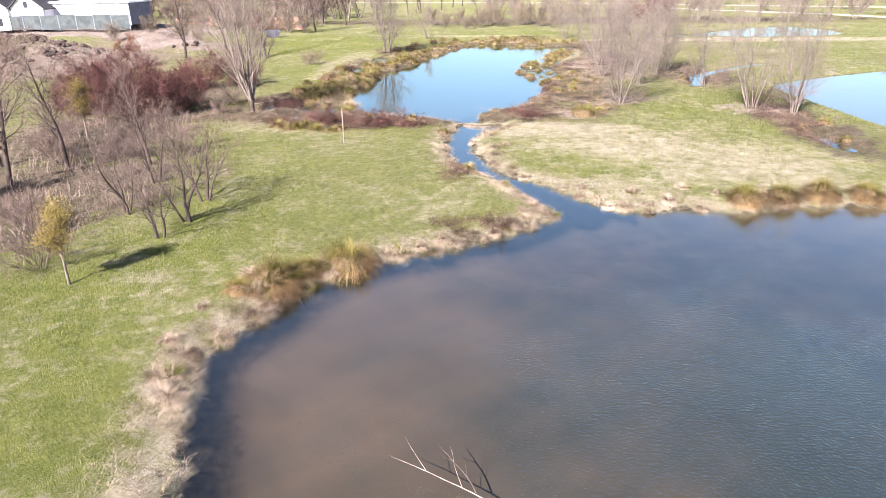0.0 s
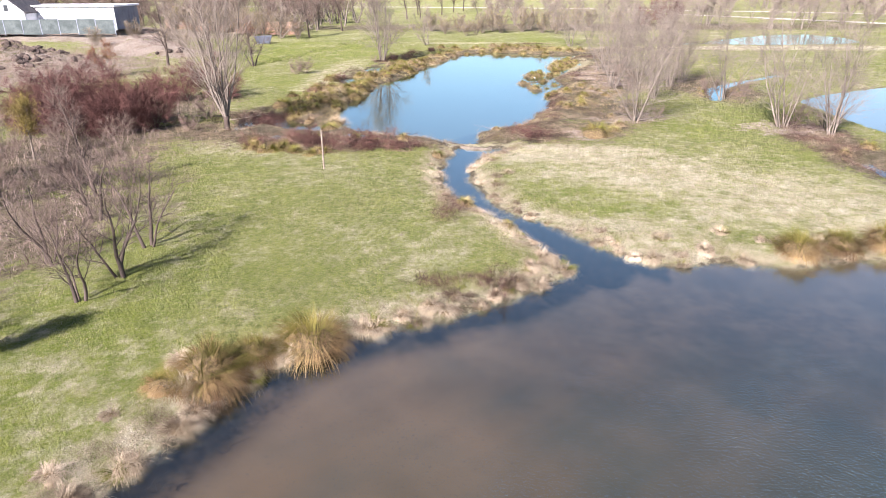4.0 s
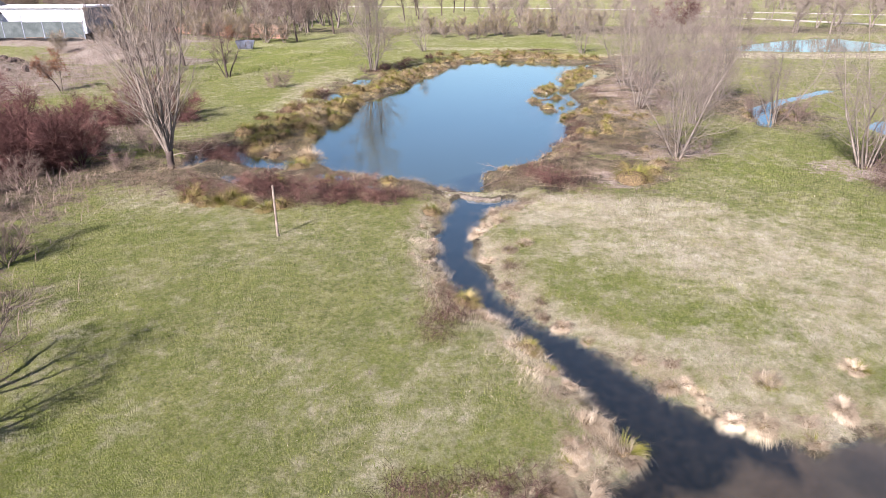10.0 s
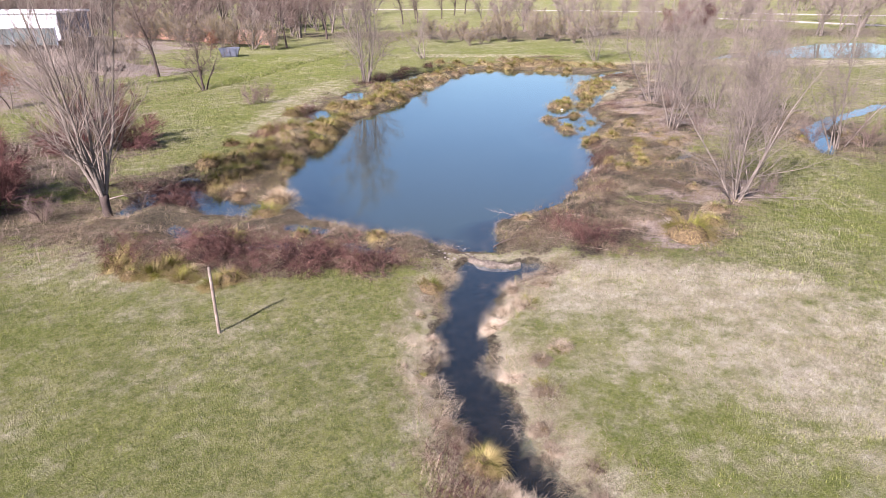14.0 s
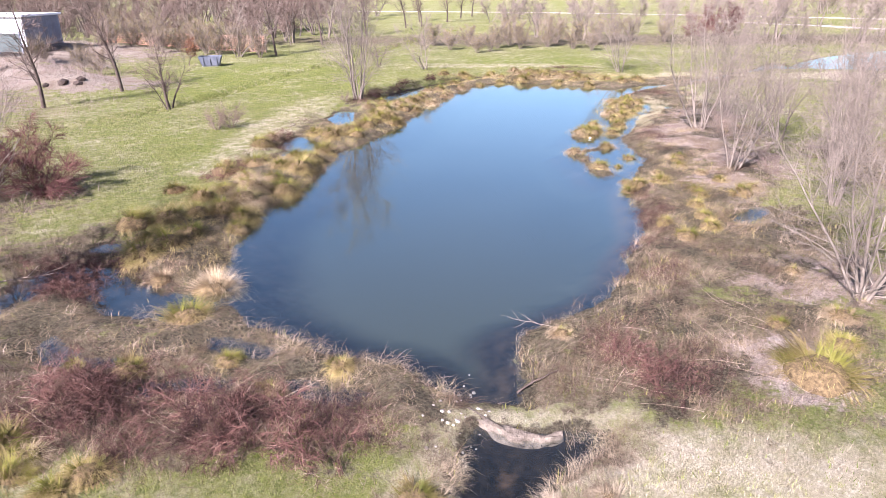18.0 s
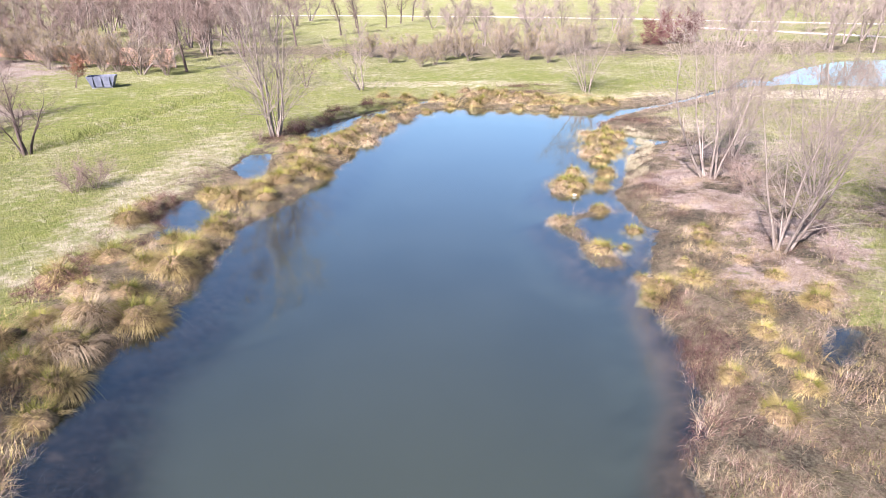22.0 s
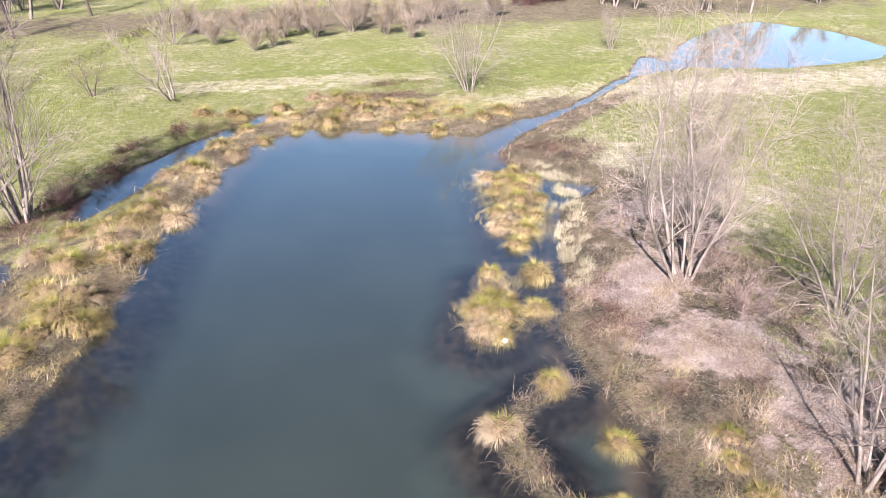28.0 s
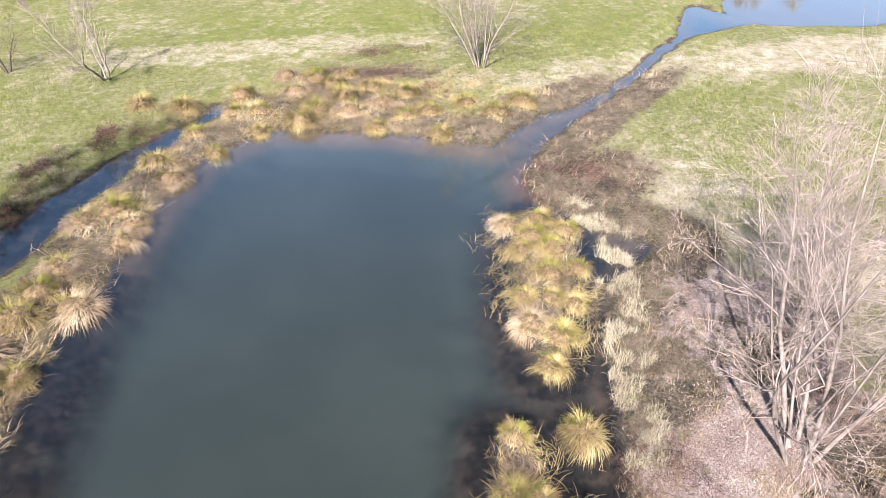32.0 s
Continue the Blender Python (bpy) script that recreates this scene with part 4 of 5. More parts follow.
for k, (x, y, s) in enumerate(((-1.75, -5.3, 1.7), (-2.9, -6.1, 1.0), (-3.65, -6.95, 1.55), (-4.3, -7.7, 0.8), (12.2, 0.95, 1.35), (13.7, 1.5, 1.3), (15.3, 1.9, 1.3), (16.9, 1.7, 1.2),
                               (18.4, 1.3, 1.2), (-12.2, 29.0, 0.9), (-10.6, 24.2, 1.0))):
    put(dark_tus, x, y, k * 77, s)
for k, (x, y, s) in enumerate(((-7.2, 20.6, 1.35), (-8.8, 20.9, 0.8), (-8.4, 39.2, 0.6))):
    put(pale_tus, x, y, k * 50, s)
WEST_NEAR = [(-7.0, 18.8), (-10.2, 22.5), (-9.7, 23.3), (-9.4, 24.2), (-8.1, 25.2), (-8.4, 26.4), (-10.7, 28.3), (-10.1, 29.1), (-8.7, 30.8), (-8.0, 32.7),
             (-10.8, 25.6), (-10.0, 26.3), (-9.3, 26.9), (-11.8, 25.0), (-9.2, 29.5), (-10.5, 33.9), (-9.0, 32.9), (-8.0, 34.3), (-11.4, 37.2), (-11.4, 38.9), (-7.9, 36.5),
             (-9.5, 40.7), (-8.3, 39.9), (-6.9, 39.9), (-6.8, 42.3), (-6.1, 44.2), (-5.4, 43.7), (-7.8, 29.6), (-8.9, 27.9), (-9.9, 31.0), (-11.2, 31.7), (-8.2, 37.9), (-9.0, 35.2), (-7.5, 41.2)]
WEST_FAR = [(-7.1, 49.7), (-7.7, 48.1), (-6.6, 47.1), (-5.3, 47.6), (-4.6, 48.3), (-6.8, 45.6), (-4.6, 52.5), (-3.9, 50.8), (-3.2, 53.9), (-3.0, 54.9), (-3.7, 55.6), (-4.5, 55.1),
            (-2.1, 57.7), (-0.7, 59.6), (0.9, 61.2), (2.7, 61.6), (-1.6, 61.4), (-5.2, 50.4), (-4.9, 51.4), (-5.7, 48.8), (-6.4, 43.2), (-5.9, 45.1), (-2.8, 59.0), (-6.0, 50.0)]
NORTH = [(0.1, 65.2), (2.2, 66.6), (4.3, 65.3), (6.1, 64.5), (5.7, 60.5), (8.1, 61.3), (7.1, 61.0), (4.8, 62.0), (11.0, 60.6), (9.9, 61.9), (3.4, 62.3), (1.0, 62.8), (8.1, 59.4),
         (-4.1, 64.5), (-0.2, 63.1), (12.3, 61.4), (2.6, 64.7), (4.8, 63.7), (6.4, 62.6), (-2.4, 64.0), (3.6, 66.0), (5.2, 66.2), (7.4, 63.4)]
EAST_FAR = [(8.9, 52.4), (9.9, 52.2), (10.6, 51.6), (8.9, 50.8), (9.8, 50.5), (10.3, 49.7), (8.3, 48.7), (9.0, 48.4), (9.6, 48.2), (9.3, 49.4), (8.1, 47.5), (8.7, 47.0), (8.1, 46.0), (9.4, 51.4),
            (6.6, 44.1), (8.1, 43.9), (7.4, 41.8), (6.1, 42.7), (6.6, 42.5), (5.8, 42.0), (6.3, 41.7), (5.6, 41.1), (6.0, 40.9), (6.6, 38.5), (4.9, 37.3)]
EAST_NEAR = [(7.4, 36.3), (6.6, 34.7), (5.7, 34.3), (9.6, 35.7), (9.3, 34.1), (9.3, 35.0), (8.0, 32.8), (9.9, 32.9), (6.6, 32.2), (6.9, 31.4), (7.9, 31.6), (9.0, 30.3), (9.0, 29.6), (11.3, 30.7),
             (10.7, 29.9), (10.3, 31.7), (6.5, 30.9), (8.4, 27.0), (8.3, 25.9), (7.3, 24.9), (8.5, 28.3), (9.2, 18.1), (9.8, 19.6), (8.1, 19.1), (2.7, 18.2), (9.7, 22.4), (7.0, 26.5), (17.6, 31.4), (18.0, 33.3),
             (20.1, 30.7), (20.3, 32.6), (21.0, 14.5), (20.6, 11.0), (19.4, 13.5)]
SOUTH = [(-5.1, 16.7), (-3.7, 15.5), (-7.2, 16.1), (-7.4, 12.9), (-2.4, 16.6), (-8.5, 16.2), (3.1, 3.0), (-6.0, 12.6), (-8.2, 13.0), (1.4, 5.4), (-9.0, 12.6), (-0.2, 12.6)]
size_rng = np.random.default_rng(5)
for spots, lo, hi in ((WEST_NEAR, 0.95, 1.5), (WEST_FAR, 0.85, 1.3), (NORTH, 0.8, 1.3), (EAST_FAR, 0.65, 1.0), (EAST_NEAR, 0.5, 0.95), (SOUTH, 0.5, 0.85)):
    for k, (x, y) in enumerate(spots):
        put(tus[(k * 3 + int(x * 7)) % 4], x, y, k * 67 + x * 20, size_rng.uniform(lo, hi))
# slumped straw clumps along the lower banks
clump_a = make_tussock(60, M_BANK, M_BANK, 0.25, "slumped clump of bleached grass on the bank", 0.6)
clump_b = make_tussock(61, M_SEDGE, M_BANK, 0.2, "bleached grass clump with a few green blades", 0.5)
clump_c = make_tussock(62, M_BANK, M_STRAW, 0.3, "slumped clump of bleached grass on the bank", 0.45)
clump_rng = np.random.default_rng(23)
for line, far_in, lo, hi, n, s0, s1 in ((LOWER_W, 0.5, 3, 15, 34, 0.4, 0.85), (LOWER_W, 0.3, 15, 23, 12, 0.25, 0.45), (LOWER_E, 0.55, 3, 7, 9, 0.4, 0.7), (LOWER_E, 0.3, 7, 11, 8, 0.3, 0.5),
                                        (LOWER_E, 0.9, 11, 19, 22, 0.35, 0.65)):
    for k in range(n):
        f = lo + (hi - lo) * (k + clump_rng.uniform(0, 1)) / n
        i = int(f)
        (ax, ay), (bx, by) = line[i], line[i + 1]
        q = f - i
        L = math.hypot(bx - ax, by - ay)
        off = abs(clump_rng.normal(0.25, far_in))
        x, y = ax + (bx - ax) * q - (by - ay) / L * off, ay + (by - ay) * q + (bx - ax) / L * off
        if math.hypot(x + 1.55, y + 5.15) > 1.0:
            put((clump_a, clump_c, clump_b)[k % 3], x, y, k * 71, clump_rng.uniform(s0, s1))
put(tus[0], 8.0, 16.7, 0, 1.75)
gold_clump = make_tussock(63, M_SEDGE, M_STRAW_GOLD, 0.45, "low golden-brown grass clump leaning over", 0.4, 1.6, 0.8)
for x, y, s in ((-9.7, 13.3, 1.1), (-8.5, 12.7, 1.0), (-7.3, 12.5, 0.95), (-9.9, 14.0, 1.1), (-6.3, 12.2, 0.8), (-8.1, 13.2, 1.1)):
    put(gold_clump, x, y, x * 90, s)


# ---- small post, sill and dead wood ----
def make_post():
    root = tagged(new("wooden_post"), "weathered round wooden post standing in the grass", "post")
    bm = bmesh.new()
    bmesh.ops.create_cone(bm, cap_ends=True, segments=12, radius1=0.04, radius2=0.036, depth=1.95)
    bmesh.ops.bevel(bm, geom=[e for e in bm.edges if all(v.co.z > 0.9 for v in e.verts)], offset=0.012, segments=2, affect="EDGES")
    bmesh.ops.translate(bm, verts=bm.verts, vec=(0, 0, 0.80))
    part("shaft", bm, M_WOOD, root)
    return root


post = put(make_post(), -5.08, 9.5)


def make_sill():
    """The curved earth and stone sill that holds the upper pond back."""
    n, m = 26, 9
    verts, quads = [], []
    for i in range(n):
        k = i / (n - 1)
        cx, cy = 0.45 + 2.0 * k, 15.35 - 0.75 * math.sin(k * 2.2) - 0.1 * k
        w = 0.30 * (1 - 0.4 * k) * (0.5 + 0.5 * math.sin(math.pi * min(1, k * 1.1 + 0.1)))
        for j in range(m):
            a = math.pi * j / (m - 1)
            b = noise.noise(Vector((cx * 3, j * 0.7, 2.0)))
            verts.append((cx + 0.25 * w * math.cos(a), cy - w * math.cos(a) * (1 + 0.2 * b), -0.12 + 0.19 * math.sin(a) ** 0.6 * (1 + 0.7 * b)))
    for i in range(n - 1):
        for j in range(m - 1):
            o = i * m + j
            quads.append((o, o + 1, o + m + 1, o + m))
    root = tagged(new("weir_sill"), "low curved sill of pale stone and earth across the outlet", "weir")
    part("ridge", mesh_data("ridge", verts, quads, smooth=True), M_EARTH, root)
    return root


make_sill()
stone_rng = np.random.default_rng(8)
stones = [lump(k, 0.09) for k in range(3)]
stone_things = []
for k, bm in enumerate(stones):
    ob = tagged(new("sill_stone"), "pale rounded stone beside the outlet sill", "stone", "stones by the outlet")
    part("stone_body", bm, M_STONE, ob)
    stone_things.append(ob)
for k in range(44):
    x, y = 0.35 + stone_rng.normal(0, 0.28), 14.9 + stone_rng.normal(0, 0.75)
    put(stone_things[k % 3], x, y, stone_rng.uniform(0, 360), stone_rng.uniform(0.2, 0.6), sink=0.01)


def make_dead_branch(seed, length, forks, r, material, label):
    g = np.random.default_rng(seed)
    root = tagged(new("dead_branch"), label, "branch")
    line = grow(g, np.array([[0, 0, 0.02]]), np.array([[1, 0, 0.06]]), np.array([length]), 7, 0.10, -0.01)
    part("main_branch", tube_mesh("main_branch", line, r * np.linspace(1, 0.25, 8)[None], 6), material, root)
    for k in range(forks):
        p, d = along(line, np.array([0]), np.array([0.25 + 0.7 * k / forks]))
        side = grow(g, p, turn_from(g, d, np.array([0.6])), np.array([length * g.uniform(0.2, 0.4)]), 4, 0.15, 0.01)
        part("side_branch", tube_mesh("side_branch", side, r * 0.5 * np.linspace(1, 0.2, 5)[None], 5), material, root)
    return root


def lay(ob, x, y, z, turn, tip=0.0):
    ob.matrix_basis = pose(x, y, z, 0, tip, turn)
    return ob


lay(make_dead_branch(1, 2.0, 2, 0.014, M_WOOD, "pale forked dead branch lying in the water"), 2.6, -14.95, 0.02, 145)
lay(make_dead_branch(2, 1.2, 2, 0.016, M_BARK_DARK, "dark wet branch sticking out of the water"), 2.4, -14.75, 0.0, 118, -12)
lay(make_dead_branch(3, 1.6, 3, 0.025, M_BARK_DARK, "dark bent branch in the pond's corner"), 1.6, 16.0, 0.02, 50, -14)
lay(make_dead_branch(4, 1.5, 7, 0.010, M_WOOD, "pale twiggy dead branch at the water's edge"), 2.8, 18.7, 0.08, 185, -4)
lay(make_dead_branch(12, 2.4, 4, 0.03, M_WOOD, "pale dead branch on the marsh"), -13.6, 19.6, 0.3, 5, -8)
cane_rng = np.random.default_rng(14)
for k in range(16):
    x, y = cane_rng.uniform(4.6, 8.6), cane_rng.uniform(15.0, 20)
    lay(make_dead_branch(30 + k, cane_rng.uniform(0.8, 2.0), int(cane_rng.integers(0, 3)), 0.005, M_STALK, "long dry stalk fallen on the marsh"),
        x, y, 0.34, cane_rng.uniform(100, 190), cane_rng.uniform(-3, 3))
for k in range(12):
    x, y = cane_rng.uniform(-9.5, -1.5), cane_rng.uniform(13.2, 16.0)
    lay(make_dead_branch(60 + k, cane_rng.uniform(0.9, 2.0), int(cane_rng.integers(0, 3)), 0.005, M_STALK, "long dry stalk fallen on the marsh"),
        x, y, 0.34, cane_rng.uniform(0, 360), cane_rng.uniform(-10, 3))
scrap = tagged(new("plastic_scrap"), "crumpled white plastic scrap at the water's edge", "litter")
part("film", lump(5, 0.10, 0.4), M_WHITE, scrap)
scrap.matrix_basis = pose(6.0, 40.5, 0.06, 0, 0, 20)


# ---- ground cover ----
cover_rng = np.random.default_rng(77)


def scatter(n, x0, x1, y0, y1, chance):
    """Chance places on the ground, kept by the share that chance(x, y) gives."""
    x, y = cover_rng.uniform(x0, x1, n), cover_rng.uniform(y0, y1, n)
    k = cover_rng.uniform(0, 1, n) < chance(x, y)
    x, y = x[k], y[k]
    return x, y, ground_height(x, y)


def flow(x, y, s=0.8):
    return np.pi * (wobble(x, y, s, 3.0) + 0.7 * wobble(x, y, s * 2.7, 9.0))


def cover(name, spots, lean, length, width, levels, droop, material, label, category, combed=0.6, floor=None, heading=None, mixed=False):
    x, y, z = spots
    n = len(x)
    az = (flow(x, y) if heading is None else heading) + cover_rng.normal(0, combed, n)
    z = z if floor is None else np.maximum(z, floor)
    data = blade_mesh(name, np.stack([x, y, z - 0.02], -1), az, cover_rng.uniform(*lean, n), cover_rng.uniform(*length, n), cover_rng.uniform(*width, n), droop, levels,
                      cover_rng.uniform(0, 1, n) if mixed else None)
    return stuff(name, data, material, label, category)


def lawn_chance(x, y):
    mud, litter, dry, lush, earth = zones(x, y)
    return np.clip(1.05 - 1.1 * np.maximum(mud, litter) - 0.55 * dry, 0, 1) * (shore(x, y)[2] > 0.1)


def dry_chance(x, y):
    mud, litter, dry, lush, earth = zones(x, y)
    return np.clip(1.6 * dry - 0.3 - 0.6 * litter, 0, 1) * (shore(x, y)[2] > 0.1)


def to_water(x, y):
    """Headings down the bank to the lower pond."""
    e = 0.3
    f = lambda a, b: shore(a, b)[0]
    return np.arctan2(f(x, y - e) - f(x, y + e), f(x - e, y) - f(x + e, y))


def bank_chance(x, y):
    low, up, d = shore(x, y)
    clump = np.clip(0.5 + 1.1 * wobble(x, y, 1.5, 6.0), 0, 1)
    return (1 - sstep(0.5, 1.7, low)) * (d > -0.12) * (up > 1.0) * clump


def marsh_chance(x, y):
    mud, litter, dry, lush, earth = zones(x, y)
    return np.clip(1.3 * litter - 0.1, 0, 1) * (shore(x, y)[2] > -0.2) * np.clip(0.6 + 0.9 * wobble(x, y, 1.4, 2.0), 0.0, 1) * (1 - 0.75 * blob(x, y, -8.8, 18.6, 4.2, 2.4))


def line_band(x, y, pts):
    return 1 - sstep(0, 0.4, line_dist(x, y, pts))


GREEN = "short spring grass on the meadow"
cover("meadow_grass", scatter(330000, -14, 20, -15, 13.5, lawn_chance), (0.1, 1.15), (0.05, 0.12), (0.010, 0.018), 1, 0.4, M_GRASS, GREEN, "grass", 2.0)
cover("meadow_grass", scatter(150000, -24, 26, 13, 72, lawn_chance), (0.0, 0.9), (0.08, 0.17), (0.016, 0.03), 1, 0.4, M_GRASS, GREEN, "grass", 2.0)
cover("dry_grass", scatter(330000, -14, 20, -15, 14, dry_chance), (0.8, 1.5), (0.06, 0.13), (0.008, 0.015), 1, 0.4, M_STRAW, "dry straw-coloured grass in the meadow", "grass", 1.2)
cover("dry_grass", scatter(120000, -24, 24, 14, 72, dry_chance), (0.4, 1.4), (0.08, 0.2), (0.012, 0.02), 1, 0.4, M_STRAW, "dry straw-coloured grass in the meadow", "grass", 1.2)
bank_spots = scatter(560000, -6, 20, -16, 15, bank_chance)
cover("bank_grass", bank_spots, (0.6, 1.4), (0.14, 0.42), (0.004, 0.0075), 2, 0.5, M_BANK, "long bleached grass hanging over the bank", "grass", 0.75,
      heading=to_water(bank_spots[0], bank_spots[1]) + 0.6 * wobble(bank_spots[0], bank_spots[1], 2.5, 4.0))
cover("bank_grass_green", scatter(50000, -6, 20, -16, 15, lambda x, y: bank_chance(x, y) * (wobble(x, y, 1.3, 11) > 0.25)), (0.2, 0.9), (0.15, 0.35), (0.008, 0.014), 2, 0.4,
      M_SEDGE, "fresh green grass among dead bank grass", "grass", 1.0)
cover("marsh_grass", scatter(430000, -16, 21, 11, 46, marsh_chance), (0.5, 1.5), (0.12, 0.40), (0.005, 0.010), 2, 0.45, M_MARSH, "flattened dead grass and stalks on the marsh", "grass", 1.0, mixed=True)
cover("marsh_grass", scatter(70000, -12, 26, 46, 70, marsh_chance), (0.7, 1.5), (0.2, 0.55), (0.012, 0.02), 2, 0.3, M_MARSH, "flattened dead grass and stalks on the marsh", "grass", 1.0)
cover("marsh_sprouts", scatter(90000, -12, 14, 11, 64, lambda x, y: marsh_chance(x, y) * (wobble(x, y, 0.9, 14) > 0.3)), (0.1, 0.9), (0.08, 0.25), (0.010, 0.016), 1, 0.3, M_SEDGE,
      "green shoots among the dead marsh grass", "grass", 2.0)
cover("dead_stalks", scatter(60000, -14, 0.5, 12.4, 22, lambda x, y: (marsh_chance(x, y) + 0.5 * blob(x, y, -7, 16, 6.5, 3.2)) * (shore(x, y)[2] > -0.5) * np.clip(0.3 + wobble(x, y, 1.7, 9.0), 0.03, 1)), (0.8, 1.55), (0.25, 0.7),
      (0.005, 0.010), 3, 0.3, M_MARSH, "long dead stalks lying on the marsh", "grass", 1.6, floor=-0.02, mixed=True)
cover("dead_stalks", scatter(75000, 2, 13, 14.5, 42, lambda x, y: marsh_chance(x, y) * np.clip(0.4 + wobble(x, y, 1.7, 9.0), 0.05, 1)), (0.6, 1.5), (0.25, 0.7),
      (0.005, 0.010), 3, 0.35, M_MARSH, "long dead stalks lying on the marsh", "grass", 0.8, floor=0.0)
# red-brown bramble patches: centre, half widths
BRAMBLES = [(-6.2, 14.4, 3.9, 1.6), (-11.5, 21.0, 3.5, 1.5), (-8.5, 15.4, 2.5, 1.5), (5.5, 66.3, 3.2, 1.2), (11.8, 54.6, 2.0, 1.4), (7.3, 69.3, 2.2, 0.9), (9.2, 41, 0.8, 3), (4.6, 17.4, 1.4, 1.5), (5.9, 24.0, 0.8, 3),
            (6.8, 28.5, 0.7, 3), (-10.8, 37, 0.9, 7), (-3.6, 62, 0.7, 1.8), (-6.6, 58.0, 0.8, 2.6), (-8.3, 54.0, 0.9, 2.2), (-9.0, 51.0, 0.9, 1.2), (1.6, -2.1, 1.2, 0.5), (1.0, 4.6, 0.6, 1.6),
            (-2.5, 14.6, 2, 1.2), (19.5, 16, 1.6, 5)]
spots = [scatter(int(3000 * rx * ry) + 3500, cx - 1.4 * rx, cx + 1.4 * rx, cy - 1.4 * ry, cy + 1.4 * ry,
                 lambda x, y: blob(x, y, cx, cy, rx, ry) * (shore(x, y)[2] > -0.25) * np.clip(0.5 + 1.2 * wobble(x, y, 1.2, 4.0), 0, 1)) for cx, cy, rx, ry in BRAMBLES]
cover("bramble_canes", [np.concatenate(v) for v in zip(*spots)], (0.5, 1.6), (0.2, 0.7), (0.004, 0.0085), 3, 0.75, M_CANE, "tangled red-brown bramble canes", "bramble", 2.0, floor=0.0, mixed=True)


def hay_chance(x, y):
    """Bleached sedge litter between the tussocks round the upper pond."""
    low, up, d = shore(x, y)
    west = 1.05 * (up > -0.3) * (1 - sstep(2.6 + 0.8 * (y < 36), 3.8 + 0.8 * (y < 36), up)) * (x < 0) * (y > 21)
    north = 1.6 * blob(x, y, 4.5, 62.8, 7.5, 2.6)
    isle = 1.5 * np.maximum(blob(x, y, 9.0, 49.5, 1.5, 2.9), 0.8 * blob(x, y, 6.5, 42.2, 1.2, 1.6))
    return np.maximum.reduce([west * 0.5, north, isle, 0.2 * blob(x, y, 8.8, 30, 2.2, 6)]) * ((d > 0.0) | (isle > 0.1)) * np.clip(0.55 + 1.0 * wobble(x, y, 1.3, 5.0), 0.0, 1)


cover("sedge_litter", scatter(300000, -13, 14, 21, 68, hay_chance), (0.6, 1.45), (0.2, 0.5), (0.007, 0.012), 2, 0.35, M_STRAW_GOLD, "bleached sedge litter between the tussocks", "grass", 0.7, floor=0.0)


def thicket_chance(x, y):
    t = np.maximum.reduce([blob(x, y, -15.5, 0, 5, 7), blob(x, y, -19, 11, 5, 8), blob(x, y, -24, 24, 7, 7), blob(x, y, -40, 42, 12, 14), 0.8 * blob(x, y, -42, 62, 9, 8)])
    return t


cover("thicket_stalks", scatter(95000, -54, -8, -12, 72, thicket_chance), (0.2, 1.45), (0.3, 0.9), (0.012, 0.022), 3, 0.4, M_CANE_PALE, "tangled dead stalks and brambles under the shrubs", "bramble", 2.0)


def ditch_chance(x, y):
    return line_band(x, y, [(-30, 33, .4), (-26.5, 39.2, .5), (-23, 44.6, .5), (-20.2, 54.3, .6), (-18.2, 66, .6), (-14, 84, .7), (-10.5, 103.7, .8), (-6, 125, .8)])


cover("ditch_weeds", scatter(200000, -31, -5, 32, 126, lambda x, y: ditch_chance(x, y) * np.clip(0.45 + 0.9 * wobble(x, y, 0.8, 7.0), 0, 1)), (0.1, 1.0), (0.2, 0.5), (0.02, 0.035), 2, 0.4, M_DITCH, "rank green weeds along a ditch", "grass", 2.0)


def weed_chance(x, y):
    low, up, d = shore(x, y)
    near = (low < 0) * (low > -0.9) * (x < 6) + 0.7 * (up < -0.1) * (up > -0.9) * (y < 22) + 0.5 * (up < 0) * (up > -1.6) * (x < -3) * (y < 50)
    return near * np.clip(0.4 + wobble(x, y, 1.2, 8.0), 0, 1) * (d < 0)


cover("fallen_leaves", scatter(120000, 4, 21, 15, 51, lambda x, y: fallen_share(x, y) * (shore(x, y)[2] > 0)), (1.1, 1.57), (0.06, 0.14), (0.025, 0.05), 1, 0.1, M_FALLEN,
      "pale dry fallen leaves under the willows", "leaves", 2.0)
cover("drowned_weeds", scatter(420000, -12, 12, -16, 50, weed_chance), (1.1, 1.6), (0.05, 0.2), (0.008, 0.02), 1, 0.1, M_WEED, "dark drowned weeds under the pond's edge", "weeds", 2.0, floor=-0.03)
cover("pale_moss", scatter(110000, 8, 14, 41, 54, lambda x, y: line_band(x, y, [(9.2, 43.0, .25), (9.9, 45, .3), (10.9, 48, .35), (11.3, 49.3, .3), (12.2, 51.3, .25), (11.2, 52.8, .3)])
                           * (wobble(x, y, 2.0, 3) > 0.0)), (0.1, 1.4), (0.10, 0.28), (0.008, 0.014), 2, 0.3, M_PALE, "pale bleached reed litter along the channel", "grass", 2.0, floor=0.03)


